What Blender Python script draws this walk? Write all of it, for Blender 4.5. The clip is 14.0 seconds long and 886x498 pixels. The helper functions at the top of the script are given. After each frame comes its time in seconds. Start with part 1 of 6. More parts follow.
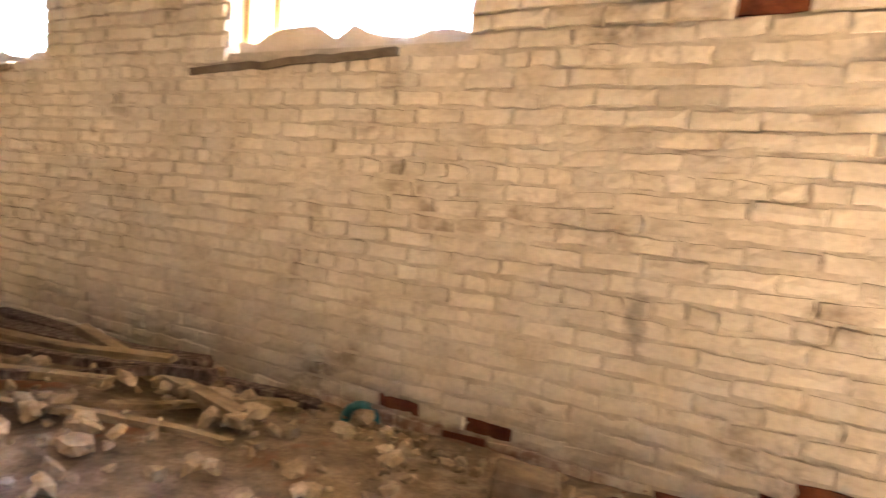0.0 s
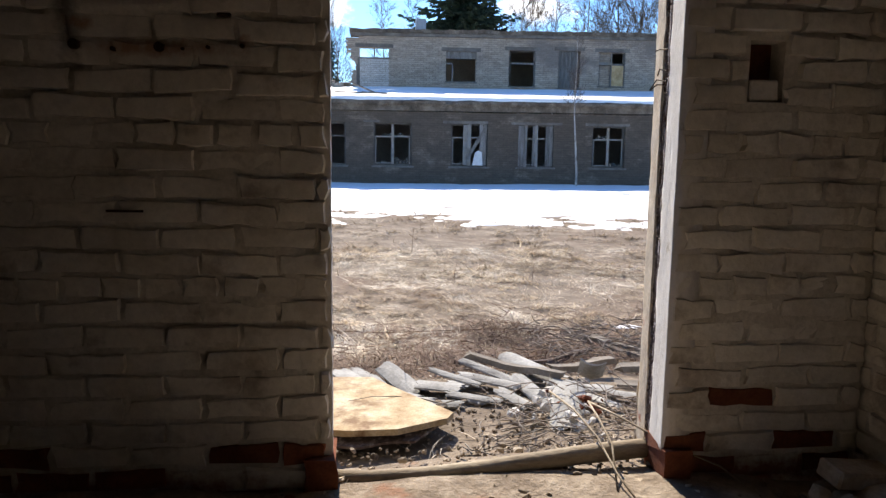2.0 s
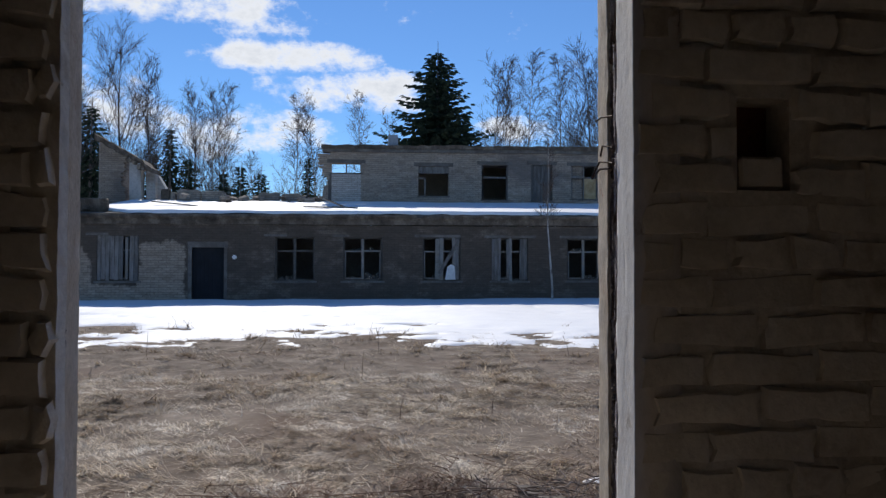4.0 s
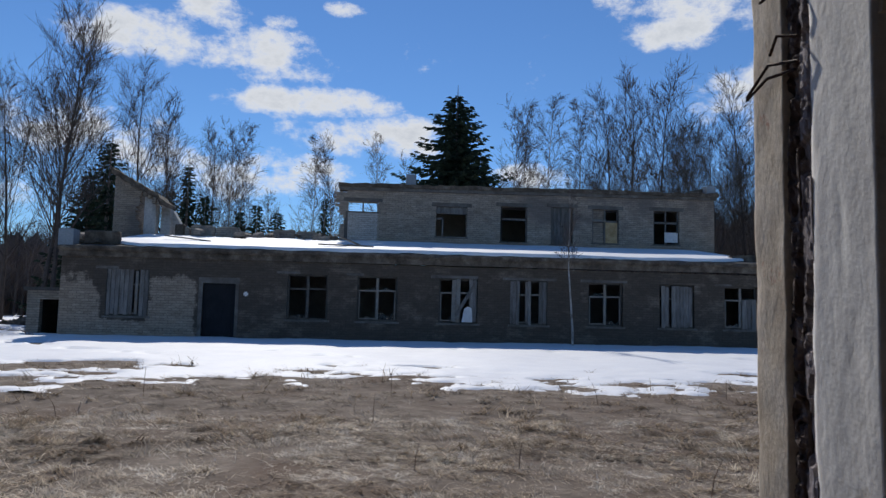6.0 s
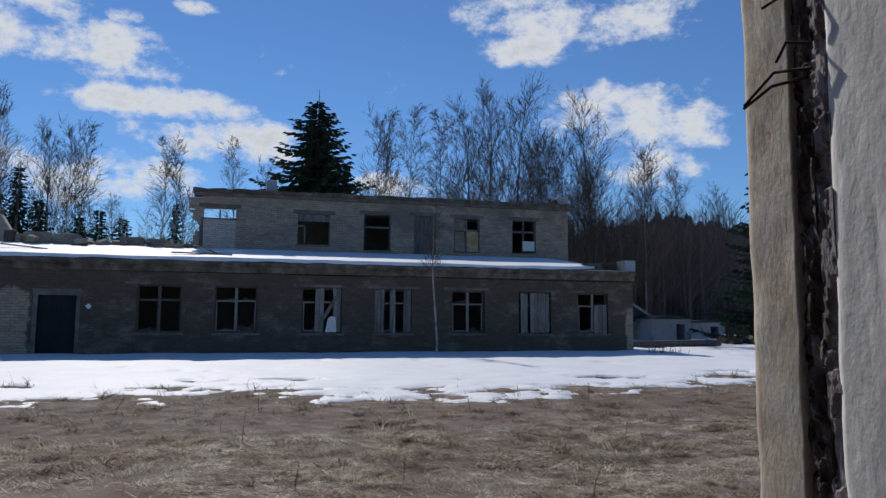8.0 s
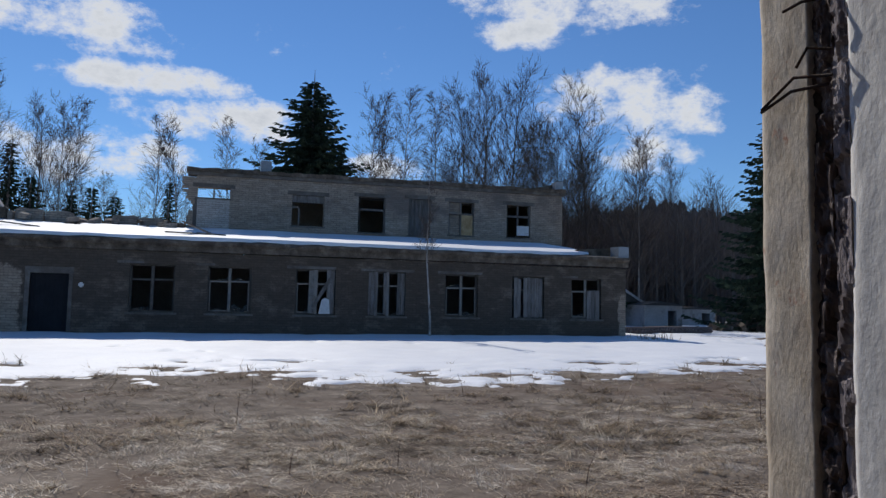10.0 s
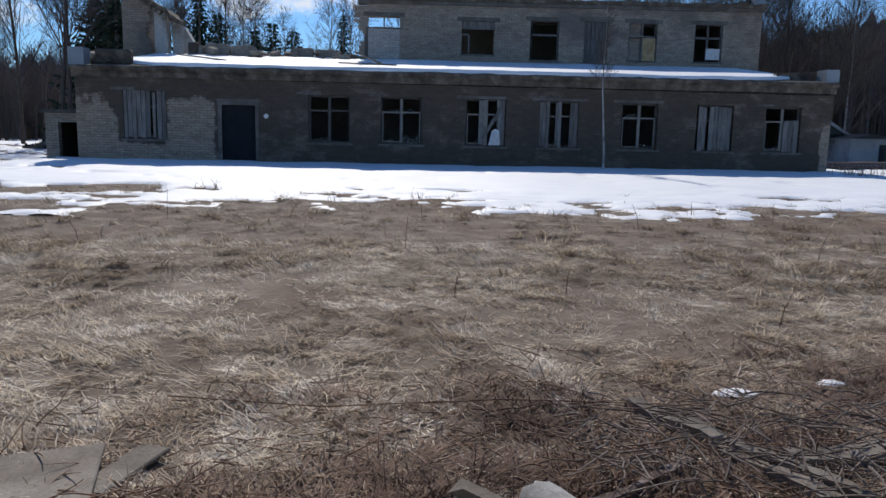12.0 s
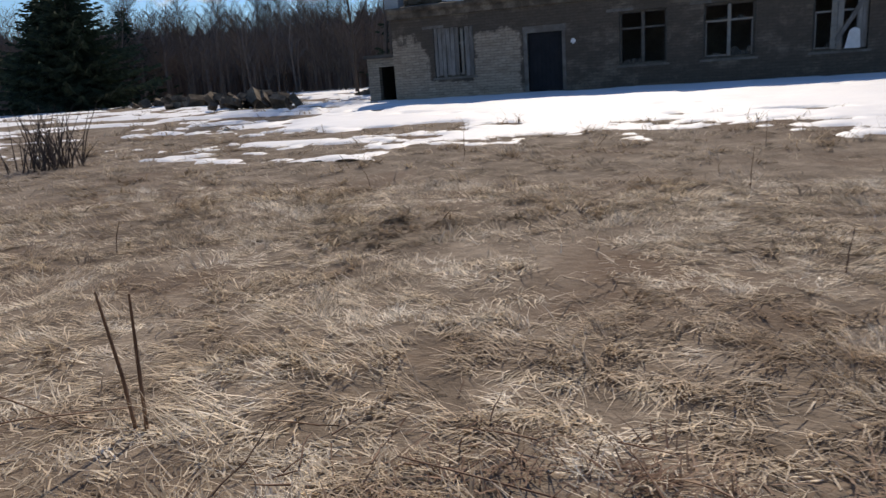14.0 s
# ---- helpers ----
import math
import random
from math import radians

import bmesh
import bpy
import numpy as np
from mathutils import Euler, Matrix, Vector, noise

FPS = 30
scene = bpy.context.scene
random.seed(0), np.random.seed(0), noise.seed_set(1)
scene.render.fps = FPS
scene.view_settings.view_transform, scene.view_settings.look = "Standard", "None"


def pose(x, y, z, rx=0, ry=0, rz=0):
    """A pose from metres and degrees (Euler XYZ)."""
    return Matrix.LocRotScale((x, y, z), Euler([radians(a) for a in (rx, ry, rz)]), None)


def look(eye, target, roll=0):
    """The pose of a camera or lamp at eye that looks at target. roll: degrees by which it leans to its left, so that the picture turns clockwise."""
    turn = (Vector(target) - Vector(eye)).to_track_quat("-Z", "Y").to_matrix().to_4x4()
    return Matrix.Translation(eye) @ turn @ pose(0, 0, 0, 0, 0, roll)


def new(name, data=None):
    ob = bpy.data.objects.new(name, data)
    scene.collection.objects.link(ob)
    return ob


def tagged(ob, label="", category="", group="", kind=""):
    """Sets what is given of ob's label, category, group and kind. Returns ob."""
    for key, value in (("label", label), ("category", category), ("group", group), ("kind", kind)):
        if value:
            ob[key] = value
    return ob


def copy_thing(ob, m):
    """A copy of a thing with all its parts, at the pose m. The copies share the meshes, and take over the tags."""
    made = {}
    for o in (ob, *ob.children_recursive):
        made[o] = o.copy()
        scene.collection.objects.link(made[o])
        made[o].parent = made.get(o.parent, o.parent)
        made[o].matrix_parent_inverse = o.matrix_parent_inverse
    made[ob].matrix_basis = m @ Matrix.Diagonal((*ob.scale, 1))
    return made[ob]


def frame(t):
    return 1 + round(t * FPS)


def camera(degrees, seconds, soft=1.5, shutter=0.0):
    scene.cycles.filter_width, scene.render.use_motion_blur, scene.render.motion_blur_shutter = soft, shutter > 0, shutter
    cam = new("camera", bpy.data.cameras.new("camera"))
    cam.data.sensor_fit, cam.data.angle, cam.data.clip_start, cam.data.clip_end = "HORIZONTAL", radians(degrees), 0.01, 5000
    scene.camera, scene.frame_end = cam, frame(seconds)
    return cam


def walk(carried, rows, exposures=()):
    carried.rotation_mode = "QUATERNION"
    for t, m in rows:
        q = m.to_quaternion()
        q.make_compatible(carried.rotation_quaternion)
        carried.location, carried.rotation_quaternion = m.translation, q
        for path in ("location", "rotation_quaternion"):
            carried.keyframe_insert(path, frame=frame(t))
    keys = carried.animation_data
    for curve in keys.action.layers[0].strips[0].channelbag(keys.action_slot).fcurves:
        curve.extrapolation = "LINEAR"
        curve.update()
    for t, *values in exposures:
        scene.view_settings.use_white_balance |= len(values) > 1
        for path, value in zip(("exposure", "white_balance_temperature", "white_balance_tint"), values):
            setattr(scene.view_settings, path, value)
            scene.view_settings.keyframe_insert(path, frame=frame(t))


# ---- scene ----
cam = camera(63.3, 14.0, soft=1.4, shutter=0.18)
PATH = [
    (0, (-0.045, -0.027, 1.136), (-1.103, 1.661, 0.959), 4.2),
    (0.1, (0.003, -0.024, 1.153), (-0.893, 1.755, 0.971), 3.8),
    (0.2, (0.113, 0.022, 1.174), (-0.634, 1.867, 0.981), 3.4),
    (0.4, (0.23, 0.054, 1.176), (-0.261, 1.979, 0.94), 2.7),
    (0.5, (0.279, 0.053, 1.168), (-0.125, 1.995, 0.909), 3.2),
    (0.6, (0.329, 0.074, 1.159), (0.083, 2.04, 0.892), 2.1),
    (1, (0.582, 0.264, 1.095), (0.642, 2.248, 0.843), 0.6),
    (1.2, (0.745, 0.291, 1.098), (0.883, 2.276, 0.894), 0.4),
    (1.5, (0.903, 0.346, 1.149), (1.217, 2.302, 0.876), 1.4),
    (2, (1.11, 0.436, 1.16), (1.302, 2.409, 0.894), 0.8),
    (2.5, (1.284, 0.666, 1.181), (1.433, 2.651, 0.986), -1.3),
    (3, (1.417, 0.947, 1.242), (1.685, 2.928, 1.214), -0.1),
    (3.2, (1.459, 1.012, 1.253), (1.704, 2.996, 1.292), -0.3),
    (5.3, (1.615, 1.951, 1.022), (1.86, 3.935, 1.081), 0.8),
    (5.5, (1.604, 1.981, 1.033), (1.837, 3.965, 1.146), 1.1),
    (6, (1.58, 2.12, 1.049), (1.776, 4.103, 1.223), 1.4),
    (6.5, (1.476, 2.234, 1.067), (1.935, 4.165, 1.315), 0.7),
    (7, (1.407, 2.3, 1.067), (1.997, 4.196, 1.308), 0.9),
    (7.5, (1.406, 2.298, 1.063), (1.985, 4.2, 1.284), 0.3),
    (10, (1.372, 2.312, 1.095), (1.97, 4.214, 1.25), 1.2),
    (10.5, (1.376, 2.36, 1.083), (1.974, 4.264, 1.212), 1.8),
    (11, (1.397, 2.453, 1.048), (1.951, 4.375, 1.01), 2.5),
    (11.5, (1.453, 2.602, 1.063), (1.719, 4.582, 0.96), 1.9),
    (12, (1.487, 2.748, 0.976), (1.633, 4.718, 0.665), 1.3),
    (12.5, (1.446, 3.101, 0.918), (1.669, 5.049, 0.526), 1.4),
    (12.7, (1.386, 3.175, 0.94), (1.609, 5.111, 0.493), 2.0),
    (13, (1.337, 3.32, 0.958), (1.093, 5.252, 0.501), -0.1),
    (13.3, (1.365, 3.55, 0.944), (0.947, 5.485, 0.663), -1.6),
    (13.5, (1.388, 3.722, 0.932), (0.91, 5.635, 0.596), -1.0),
    (14, (1.329, 4.212, 0.866), (0.639, 6.027, 0.386), -4.1),
]
EXPOSURES = [(0.0, 7.1, 10200, 19), (0.4, 6.75, 10000, 18), (0.7, 5.75, 9500, 15), (1.0, 4.55, 9000, 13), (1.3, 3.2, 8400, 12), (1.6, 2.2, 7700, 11), (2.0, 1.4, 7200, 11), (2.6, 0.95, 7150, 12), (3.2, 0.5, 6750, 11), (5.3, -0.1, 6500, 10), (7.5, -0.25, 6500, 10), (11.0, -0.1, 6500, 10), (12.0, 0.05, 6600, 10), (13.0, 0.12, 6900, 12), (13.5, 0.08, 7350, 13), (14.0, 0.1, 7600, 13)]
walk(cam, [(t, look(eye, target, roll)) for t, eye, target, roll in PATH], EXPOSURES)

# ---------------------------------------------------------------- world and sun
SUN_AZ, SUN_EL = radians(-7), radians(41)   # azimuth from +y towards +x
world = bpy.data.worlds.new("sky")
scene.world = world
world.use_nodes = True
wn, wl = world.node_tree.nodes, world.node_tree.links
wn.clear()
w_out = wn.new("ShaderNodeOutputWorld")
w_bg = wn.new("ShaderNodeBackground")
w_bg.inputs["Strength"].default_value = 0.10
w_sky = wn.new("ShaderNodeTexSky")
w_sky.sky_type = "NISHITA"
w_sky.sun_disc = False
w_sky.sun_elevation = SUN_EL
w_sky.sun_rotation = SUN_AZ
w_sky.air_density, w_sky.dust_density, w_sky.ozone_density = 1.0, 0.0, 4.0
w_co = wn.new("ShaderNodeTexCoord")
# broken cumulus: soft ellipses by azimuth and height, frayed by noise
CLOUDS = [  # azimuth, elevation, half width, half height (degrees)
    (-17.3, 19.8, 6.8, 1.8),
    (-13.4, 21.7, 3.2, 1.8),
    (-9.8, 19.4, 6.3, 1.8),
    (-4.9, 15.9, 6.8, 1.1),
    (-0.3, 13.7, 5.9, 1.4),
    (3.2, 14.5, 2.7, 1.1),
    (23.8, 23.9, 5.0, 2.3),
    (30.5, 23.4, 6.8, 2.7),
    (23.4, 21.3, 3.6, 1.4),
    (32.0, 16.9, 4.5, 1.6),
    (32.4, 14.8, 6.8, 2.3),
    (-3.1, 23.0, 1.6, 0.5),
    (-7.9, 21.8, 1.4, 0.7),
    (-16.7, 11.8, 4.1, 2.3),
    (-9.6, 10.2, 6.8, 1.8),
    (3.3, 12.8, 3.6, 0.9),
    (13.3, 10.7, 3.6, 1.1),
    (33.2, 12.2, 4.1, 1.8),
    (-22.7, 12.8, 4.1, 2.7),
    (-39.1, 7.8, 6.3, 2.0),
    (-30.6, 8.4, 6.3, 2.3),
]
w_sep = wn.new("ShaderNodeSeparateXYZ")
wl.new(w_co.outputs["Generated"], w_sep.inputs[0])


def wmath(op, a, b=None, c=None):
    n = wn.new("ShaderNodeMath")
    n.operation = op
    for i, v in enumerate((a, b, c)):
        if v is None:
            continue
        if isinstance(v, (int, float)):
            n.inputs[i].default_value = v
        else:
            wl.new(v, n.inputs[i])
    return n.outputs[0]


w_noise = wn.new("ShaderNodeTexNoise")
w_noise.inputs["Scale"].default_value = 11.0
w_noise.inputs["Detail"].default_value = 8.0
w_noise.inputs["Roughness"].default_value = 0.68
w_flat = wn.new("ShaderNodeMapping")
w_flat.inputs["Scale"].default_value = (1.0, 1.0, 1.6)
wl.new(w_co.outputs["Generated"], w_flat.inputs[0])
wl.new(w_flat.outputs[0], w_noise.inputs["Vector"])
az = wmath("MULTIPLY", wmath("ARCTAN2", w_sep.outputs[0], w_sep.outputs[1]), 57.2958)
el = wmath("MULTIPLY", wmath("ARCSINE", w_sep.outputs[2]), 57.2958)
cover = 0.0
for ca, ce, ha, he in CLOUDS:
    dx = wmath("MULTIPLY", wmath("SUBTRACT", az, ca), 1 / ha)
    dy = wmath("MULTIPLY", wmath("SUBTRACT", el, ce), 1 / he)
    r2 = wmath("ADD", wmath("MULTIPLY", dx, dx), wmath("MULTIPLY", dy, dy))
    blob = wmath("SUBTRACT", 1.0, wmath("MULTIPLY", r2, 0.5))
    cover = wmath("MAXIMUM", blob, cover)
dens = wmath("ADD", cover, wmath("MULTIPLY", wmath("SUBTRACT", w_noise.outputs[0], 0.51), 3.7))
w_ramp = wn.new("ShaderNodeMapRange")
w_ramp.interpolation_type = "SMOOTHSTEP"
wl.new(dens, w_ramp.inputs[0])
w_ramp.inputs[1].default_value, w_ramp.inputs[2].default_value = 0.40, 1.2
w_shade = wn.new("ShaderNodeMapRange")
wl.new(dens, w_shade.inputs[0])
w_shade.inputs[1].default_value, w_shade.inputs[2].default_value = 0.55, 1.6
w_shade.inputs[3].default_value, w_shade.inputs[4].default_value = 1.0, 0.42
w_white = wn.new("ShaderNodeMix")
w_white.data_type = "RGBA"
w_white.inputs["A"].default_value = (3.9, 4.5, 5.4, 1)
w_white.inputs["B"].default_value = (9.3, 9.5, 9.9, 1)
wl.new(w_shade.outputs[0], w_white.inputs["Factor"])
w_mix = wn.new("ShaderNodeMix")
w_mix.data_type = "RGBA"
wl.new(w_ramp.outputs[0], w_mix.inputs["Factor"])
w_tint = wn.new("ShaderNodeMix")
w_tint.data_type, w_tint.blend_type = "RGBA", "MULTIPLY"
w_tint.inputs["Factor"].default_value = 1.0
w_tint.inputs["B"].default_value = (0.60, 0.82, 1.06, 1)
wl.new(w_sky.outputs[0], w_tint.inputs["A"])
wl.new(w_tint.outputs["Result"], w_mix.inputs["A"])
wl.new(w_white.outputs["Result"], w_mix.inputs["B"])
wl.new(w_mix.outputs["Result"], w_bg.inputs["Color"])
wl.new(w_bg.outputs[0], w_out.inputs[0])

sun = new("sun", bpy.data.lights.new("sun", "SUN"))
sun.data.energy, sun.data.angle, sun.data.color = 3.6, radians(0.53), (1.0, 0.95, 0.87)
sun.matrix_world = look((0, 0, 0), (-math.sin(SUN_AZ) * math.cos(SUN_EL), -math.cos(SUN_AZ) * math.cos(SUN_EL), -math.sin(SUN_EL)))

# ---------------------------------------------------------------- materials


def ramp_node(nt, fac, stops):
    r = nt.nodes.new("ShaderNodeValToRGB")
    while len(r.color_ramp.elements) < len(stops):
        r.color_ramp.elements.new(0.5)
    for e, (p, c) in zip(r.color_ramp.elements, stops):
        e.position, e.color = p, (*c, 1)
    nt.links.new(fac, r.inputs[0])
    return r.outputs[0]


def noise_node(nt, vec, scale, detail=5.0, rough=0.6, stretch=(1, 1, 1)):
    m = nt.nodes.new("ShaderNodeMapping")
    m.inputs["Scale"].default_value = stretch
    nt.links.new(vec, m.inputs[0])
    n = nt.nodes.new("ShaderNodeTexNoise")
    n.inputs["Scale"].default_value, n.inputs["Detail"].default_value, n.inputs["Roughness"].default_value = scale, detail, rough
    nt.links.new(m.outputs[0], n.inputs["Vector"])
    return n.outputs[0]


def mix_node(nt, fac, a, b, blend="MIX"):
    m = nt.nodes.new("ShaderNodeMix")
    m.data_type, m.blend_type = "RGBA", blend
    for key, v in (("Factor", fac), ("A", a), ("B", b)):
        if isinstance(v, (int, float)):
            m.inputs[key].default_value = v
        elif isinstance(v, tuple):
            m.inputs[key].default_value = (*v, 1)
        else:
            nt.links.new(v, m.inputs[key])
    return m.outputs["Result"]


def range_node(nt, v, a, b, c=0.0, d=1.0):
    m = nt.nodes.new("ShaderNodeMapRange")
    nt.links.new(v, m.inputs[0])
    for i, k in enumerate((a, b, c, d)):
        m.inputs[1 + i].default_value = k
    return m.outputs[0]


def material(name, colors, scale=3.0, fine=40.0, bump=0.3, rough=0.85, metal=0.0, stain=None, stain_scale=1.2, stain_at=(0.52, 0.66),
             grain=0.55, vary=0.0, island=False, stretch=(1, 1, 1), dist=0.01, coords="Position", lump=0.0, lump_scale=16):
    """Mottled surface: colours mixed by broad noise, darkened by fine grain, stains with an edge, fine relief."""
    m = bpy.data.materials.new(name)
    m.use_nodes = True
    nt = m.node_tree
    b = nt.nodes["Principled BSDF"]
    if coords == "Position":
        vec = nt.nodes.new("ShaderNodeNewGeometry").outputs["Position"]
    else:
        vec = nt.nodes.new("ShaderNodeTexCoord").outputs["Object"]
    broad = noise_node(nt, vec, scale, 6, 0.6, stretch)
    k = len(colors)
    col = ramp_node(nt, broad, [(0.3 + 0.4 * i / max(1, k - 1), c) for i, c in enumerate(colors)])
    strength = grain
    grain = noise_node(nt, vec, fine, 4, 0.65, stretch)
    col = mix_node(nt, strength, col, ramp_node(nt, grain, [(0.3, (0.45, 0.45, 0.45)), (0.62, (1, 1, 1))]), "MULTIPLY")
    if stain:
        s = range_node(nt, noise_node(nt, vec, stain_scale, 7, 0.65), *stain_at)
        col = mix_node(nt, s, col, stain)
    if vary or island:
        if island:
            rnd = nt.nodes.new("ShaderNodeNewGeometry").outputs["Random Per Island"]
        else:
            rnd = nt.nodes.new("ShaderNodeObjectInfo").outputs["Random"]
        v = range_node(nt, rnd, 0, 1, 1 - vary, 1 + vary)
        hsv = nt.nodes.new("ShaderNodeHueSaturation")
        nt.links.new(col, hsv.inputs["Color"])
        nt.links.new(v, hsv.inputs["Value"])
        col = hsv.outputs[0]
    nt.links.new(col, b.inputs["Base Color"])
    b.inputs["Roughness"].default_value = rough
    b.inputs["Metallic"].default_value = metal
    b.inputs["Specular IOR Level"].default_value = 0.3
    if bump:
        bp = nt.nodes.new("ShaderNodeBump")
        bp.inputs["Strength"].default_value, bp.inputs["Distance"].default_value = bump, dist
        h = mix_node(nt, 0.5, broad, grain)
        if lump:
            h = mix_node(nt, lump, h, noise_node(nt, vec, lump_scale, 3, 0.5))
        nt.links.new(h, bp.inputs["Height"])
        nt.links.new(bp.outputs[0], b.inputs["Normal"])
    return m


def math_node(nt, op, a, c):
    n = nt.nodes.new("ShaderNodeMath")
    n.operation = op
    for i, v in enumerate((a, c)):
        if isinstance(v, (int, float)):
            n.inputs[i].default_value = v
        else:
            nt.links.new(v, n.inputs[i])
    return n.outputs[0]


def far_brick(name, c1, c2, mortar, stain=None, stain_scale=0.35, stain_at=(0.45, 0.6), damp=None, dry=()):
    """Brickwork seen from afar: courses of 0.086 m in the material, with damp stains. damp: a wet wall's colour, but for the dry areas (x, z, half width, half height)."""
    m = bpy.data.materials.new(name)
    m.use_nodes = True
    nt = m.node_tree
    b = nt.nodes["Principled BSDF"]
    pos = nt.nodes.new("ShaderNodeNewGeometry").outputs["Position"]
    sep = nt.nodes.new("ShaderNodeSeparateXYZ")
    nt.links.new(pos, sep.inputs[0])
    com = nt.nodes.new("ShaderNodeCombineXYZ")
    nt.links.new(math_node(nt, "ADD", sep.outputs[0], sep.outputs[1]), com.inputs[0])
    nt.links.new(sep.outputs[2], com.inputs[1])
    t = nt.nodes.new("ShaderNodeTexBrick")
    nt.links.new(com.outputs[0], t.inputs["Vector"])
    t.inputs["Color1"].default_value, t.inputs["Color2"].default_value, t.inputs["Mortar"].default_value = (*c1, 1), (*c2, 1), (*mortar, 1)
    t.inputs["Scale"].default_value, t.inputs["Mortar Size"].default_value = 1.0, 0.008
    t.inputs["Brick Width"].default_value, t.inputs["Row Height"].default_value = 0.262, 0.086
    col = t.outputs["Color"]
    # single bricks and runs of courses lighter or darker than their neighbours
    col = mix_node(nt, 0.7, col, ramp_node(nt, noise_node(nt, pos, 2.6, 8, 0.75, (1, 1, 3.2)), [(0.3, (0.55, 0.54, 0.52)), (0.52, (0.95, 0.95, 0.95)), (0.68, (1.35, 1.33, 1.3))]), "MULTIPLY")
    col = mix_node(nt, 0.45, col, ramp_node(nt, noise_node(nt, pos, 17, 5, 0.7), [(0.3, (0.45, 0.45, 0.45)), (0.65, (1, 1, 1))]), "MULTIPLY")
    if stain:
        col = mix_node(nt, range_node(nt, noise_node(nt, pos, stain_scale, 6, 0.6), *stain_at), col, mix_node(nt, 0.7, col, stain))
    if damp:
        fray = noise_node(nt, pos, 1.0, 8, 0.7)
        worn = range_node(nt, noise_node(nt, pos, 0.9, 7, 0.7, (1, 1, 1.8)), 0.52, 0.72, 0.0, 0.55)
        for x, z, rx, rz in dry:
            dx = math_node(nt, "MULTIPLY", math_node(nt, "SUBTRACT", sep.outputs[0], x), 1 / rx)
            dz = math_node(nt, "MULTIPLY", math_node(nt, "SUBTRACT", sep.outputs[2], z), 1 / rz)
            r2 = math_node(nt, "ADD", math_node(nt, "POWER", math_node(nt, "ABSOLUTE", dx, 0.0), 4.0), math_node(nt, "POWER", math_node(nt, "ABSOLUTE", dz, 0.0), 4.0))
            f = math_node(nt, "ADD", math_node(nt, "SUBTRACT", 1.0, r2), math_node(nt, "MULTIPLY", math_node(nt, "SUBTRACT", fray, 0.5), 5.0))
            worn = math_node(nt, "MAXIMUM", worn, range_node(nt, f, 0.0, 0.35, 0.0, 1.0))
        col = mix_node(nt, worn, mix_node(nt, 0.82, col, damp), col)
    nt.links.new(col, b.inputs["Base Color"])
    b.inputs["Roughness"].default_value = 0.95
    bp = nt.nodes.new("ShaderNodeBump")
    bp.inputs["Strength"].default_value, bp.inputs["Distance"].default_value = 0.6, 0.01
    nt.links.new(t.outputs["Fac"], bp.inputs["Height"])
    bp.invert = True
    nt.links.new(bp.outputs[0], b.inputs["Normal"])
    return m


M_paint = material("limewashed_brick", [(0.60, 0.57, 0.505), (0.74, 0.71, 0.65), (0.81, 0.79, 0.735)], 3.2, 34, 0.8, 0.9, grain=0.3,
                   stain=(0.22, 0.17, 0.125), stain_scale=2.4, stain_at=(0.56, 0.72), vary=0.09, dist=0.02, lump=0.55)
M_paint_wall = material("limewashed_brick_run", [(0.60, 0.57, 0.505), (0.74, 0.71, 0.65), (0.81, 0.79, 0.735)], 3.2, 34, 0.8, 0.9, grain=0.3,
                        stain=(0.22, 0.17, 0.125), stain_scale=2.4, stain_at=(0.56, 0.72), vary=0.09, island=True, dist=0.02, lump=0.55)
M_joint = material("limewashed_mortar", [(0.52, 0.49, 0.43), (0.66, 0.63, 0.57), (0.74, 0.71, 0.65)], 5, 60, 0.8, 0.95, grain=0.4, dist=0.01)


def soil_spots(mat, spots):
    """Old soot, rust and brick-dust marks and painted joint shade on the limewash: soft patches with frayed edges."""
    nt = mat.node_tree
    b = nt.nodes["Principled BSDF"]
    col = b.inputs["Base Color"].links[0].from_socket
    pos = nt.nodes.new("ShaderNodeNewGeometry").outputs["Position"]
    sep = nt.nodes.new("ShaderNodeSeparateXYZ")
    nt.links.new(pos, sep.inputs[0])
    fray = noise_node(nt, pos, 14, 6, 0.7)

    def calc(op, a, c):
        n = nt.nodes.new("ShaderNodeMath")
        n.operation = op
        for i, v in enumerate((a, c)):
            if isinstance(v, (int, float)):
                n.inputs[i].default_value = v
            else:
                nt.links.new(v, n.inputs[i])
        return n.outputs[0]
    for x, z, rx, rz, amount, colour in spots:
        dx = calc("MULTIPLY", calc("SUBTRACT", sep.outputs[0], x), 1 / rx)
        dz = calc("MULTIPLY", calc("SUBTRACT", sep.outputs[2], z), 1 / rz)
        r2 = calc("ADD", calc("MULTIPLY", dx, dx), calc("MULTIPLY", dz, dz))
        f = calc("ADD", calc("SUBTRACT", 1.0, r2), calc("MULTIPLY", calc("SUBTRACT", fray, 0.5), 3.0))
        col = mix_node(nt, range_node(nt, f, 0.1, 1.1, 0.0, amount), col, colour)
    nt.links.new(col, b.inputs["Base Color"])


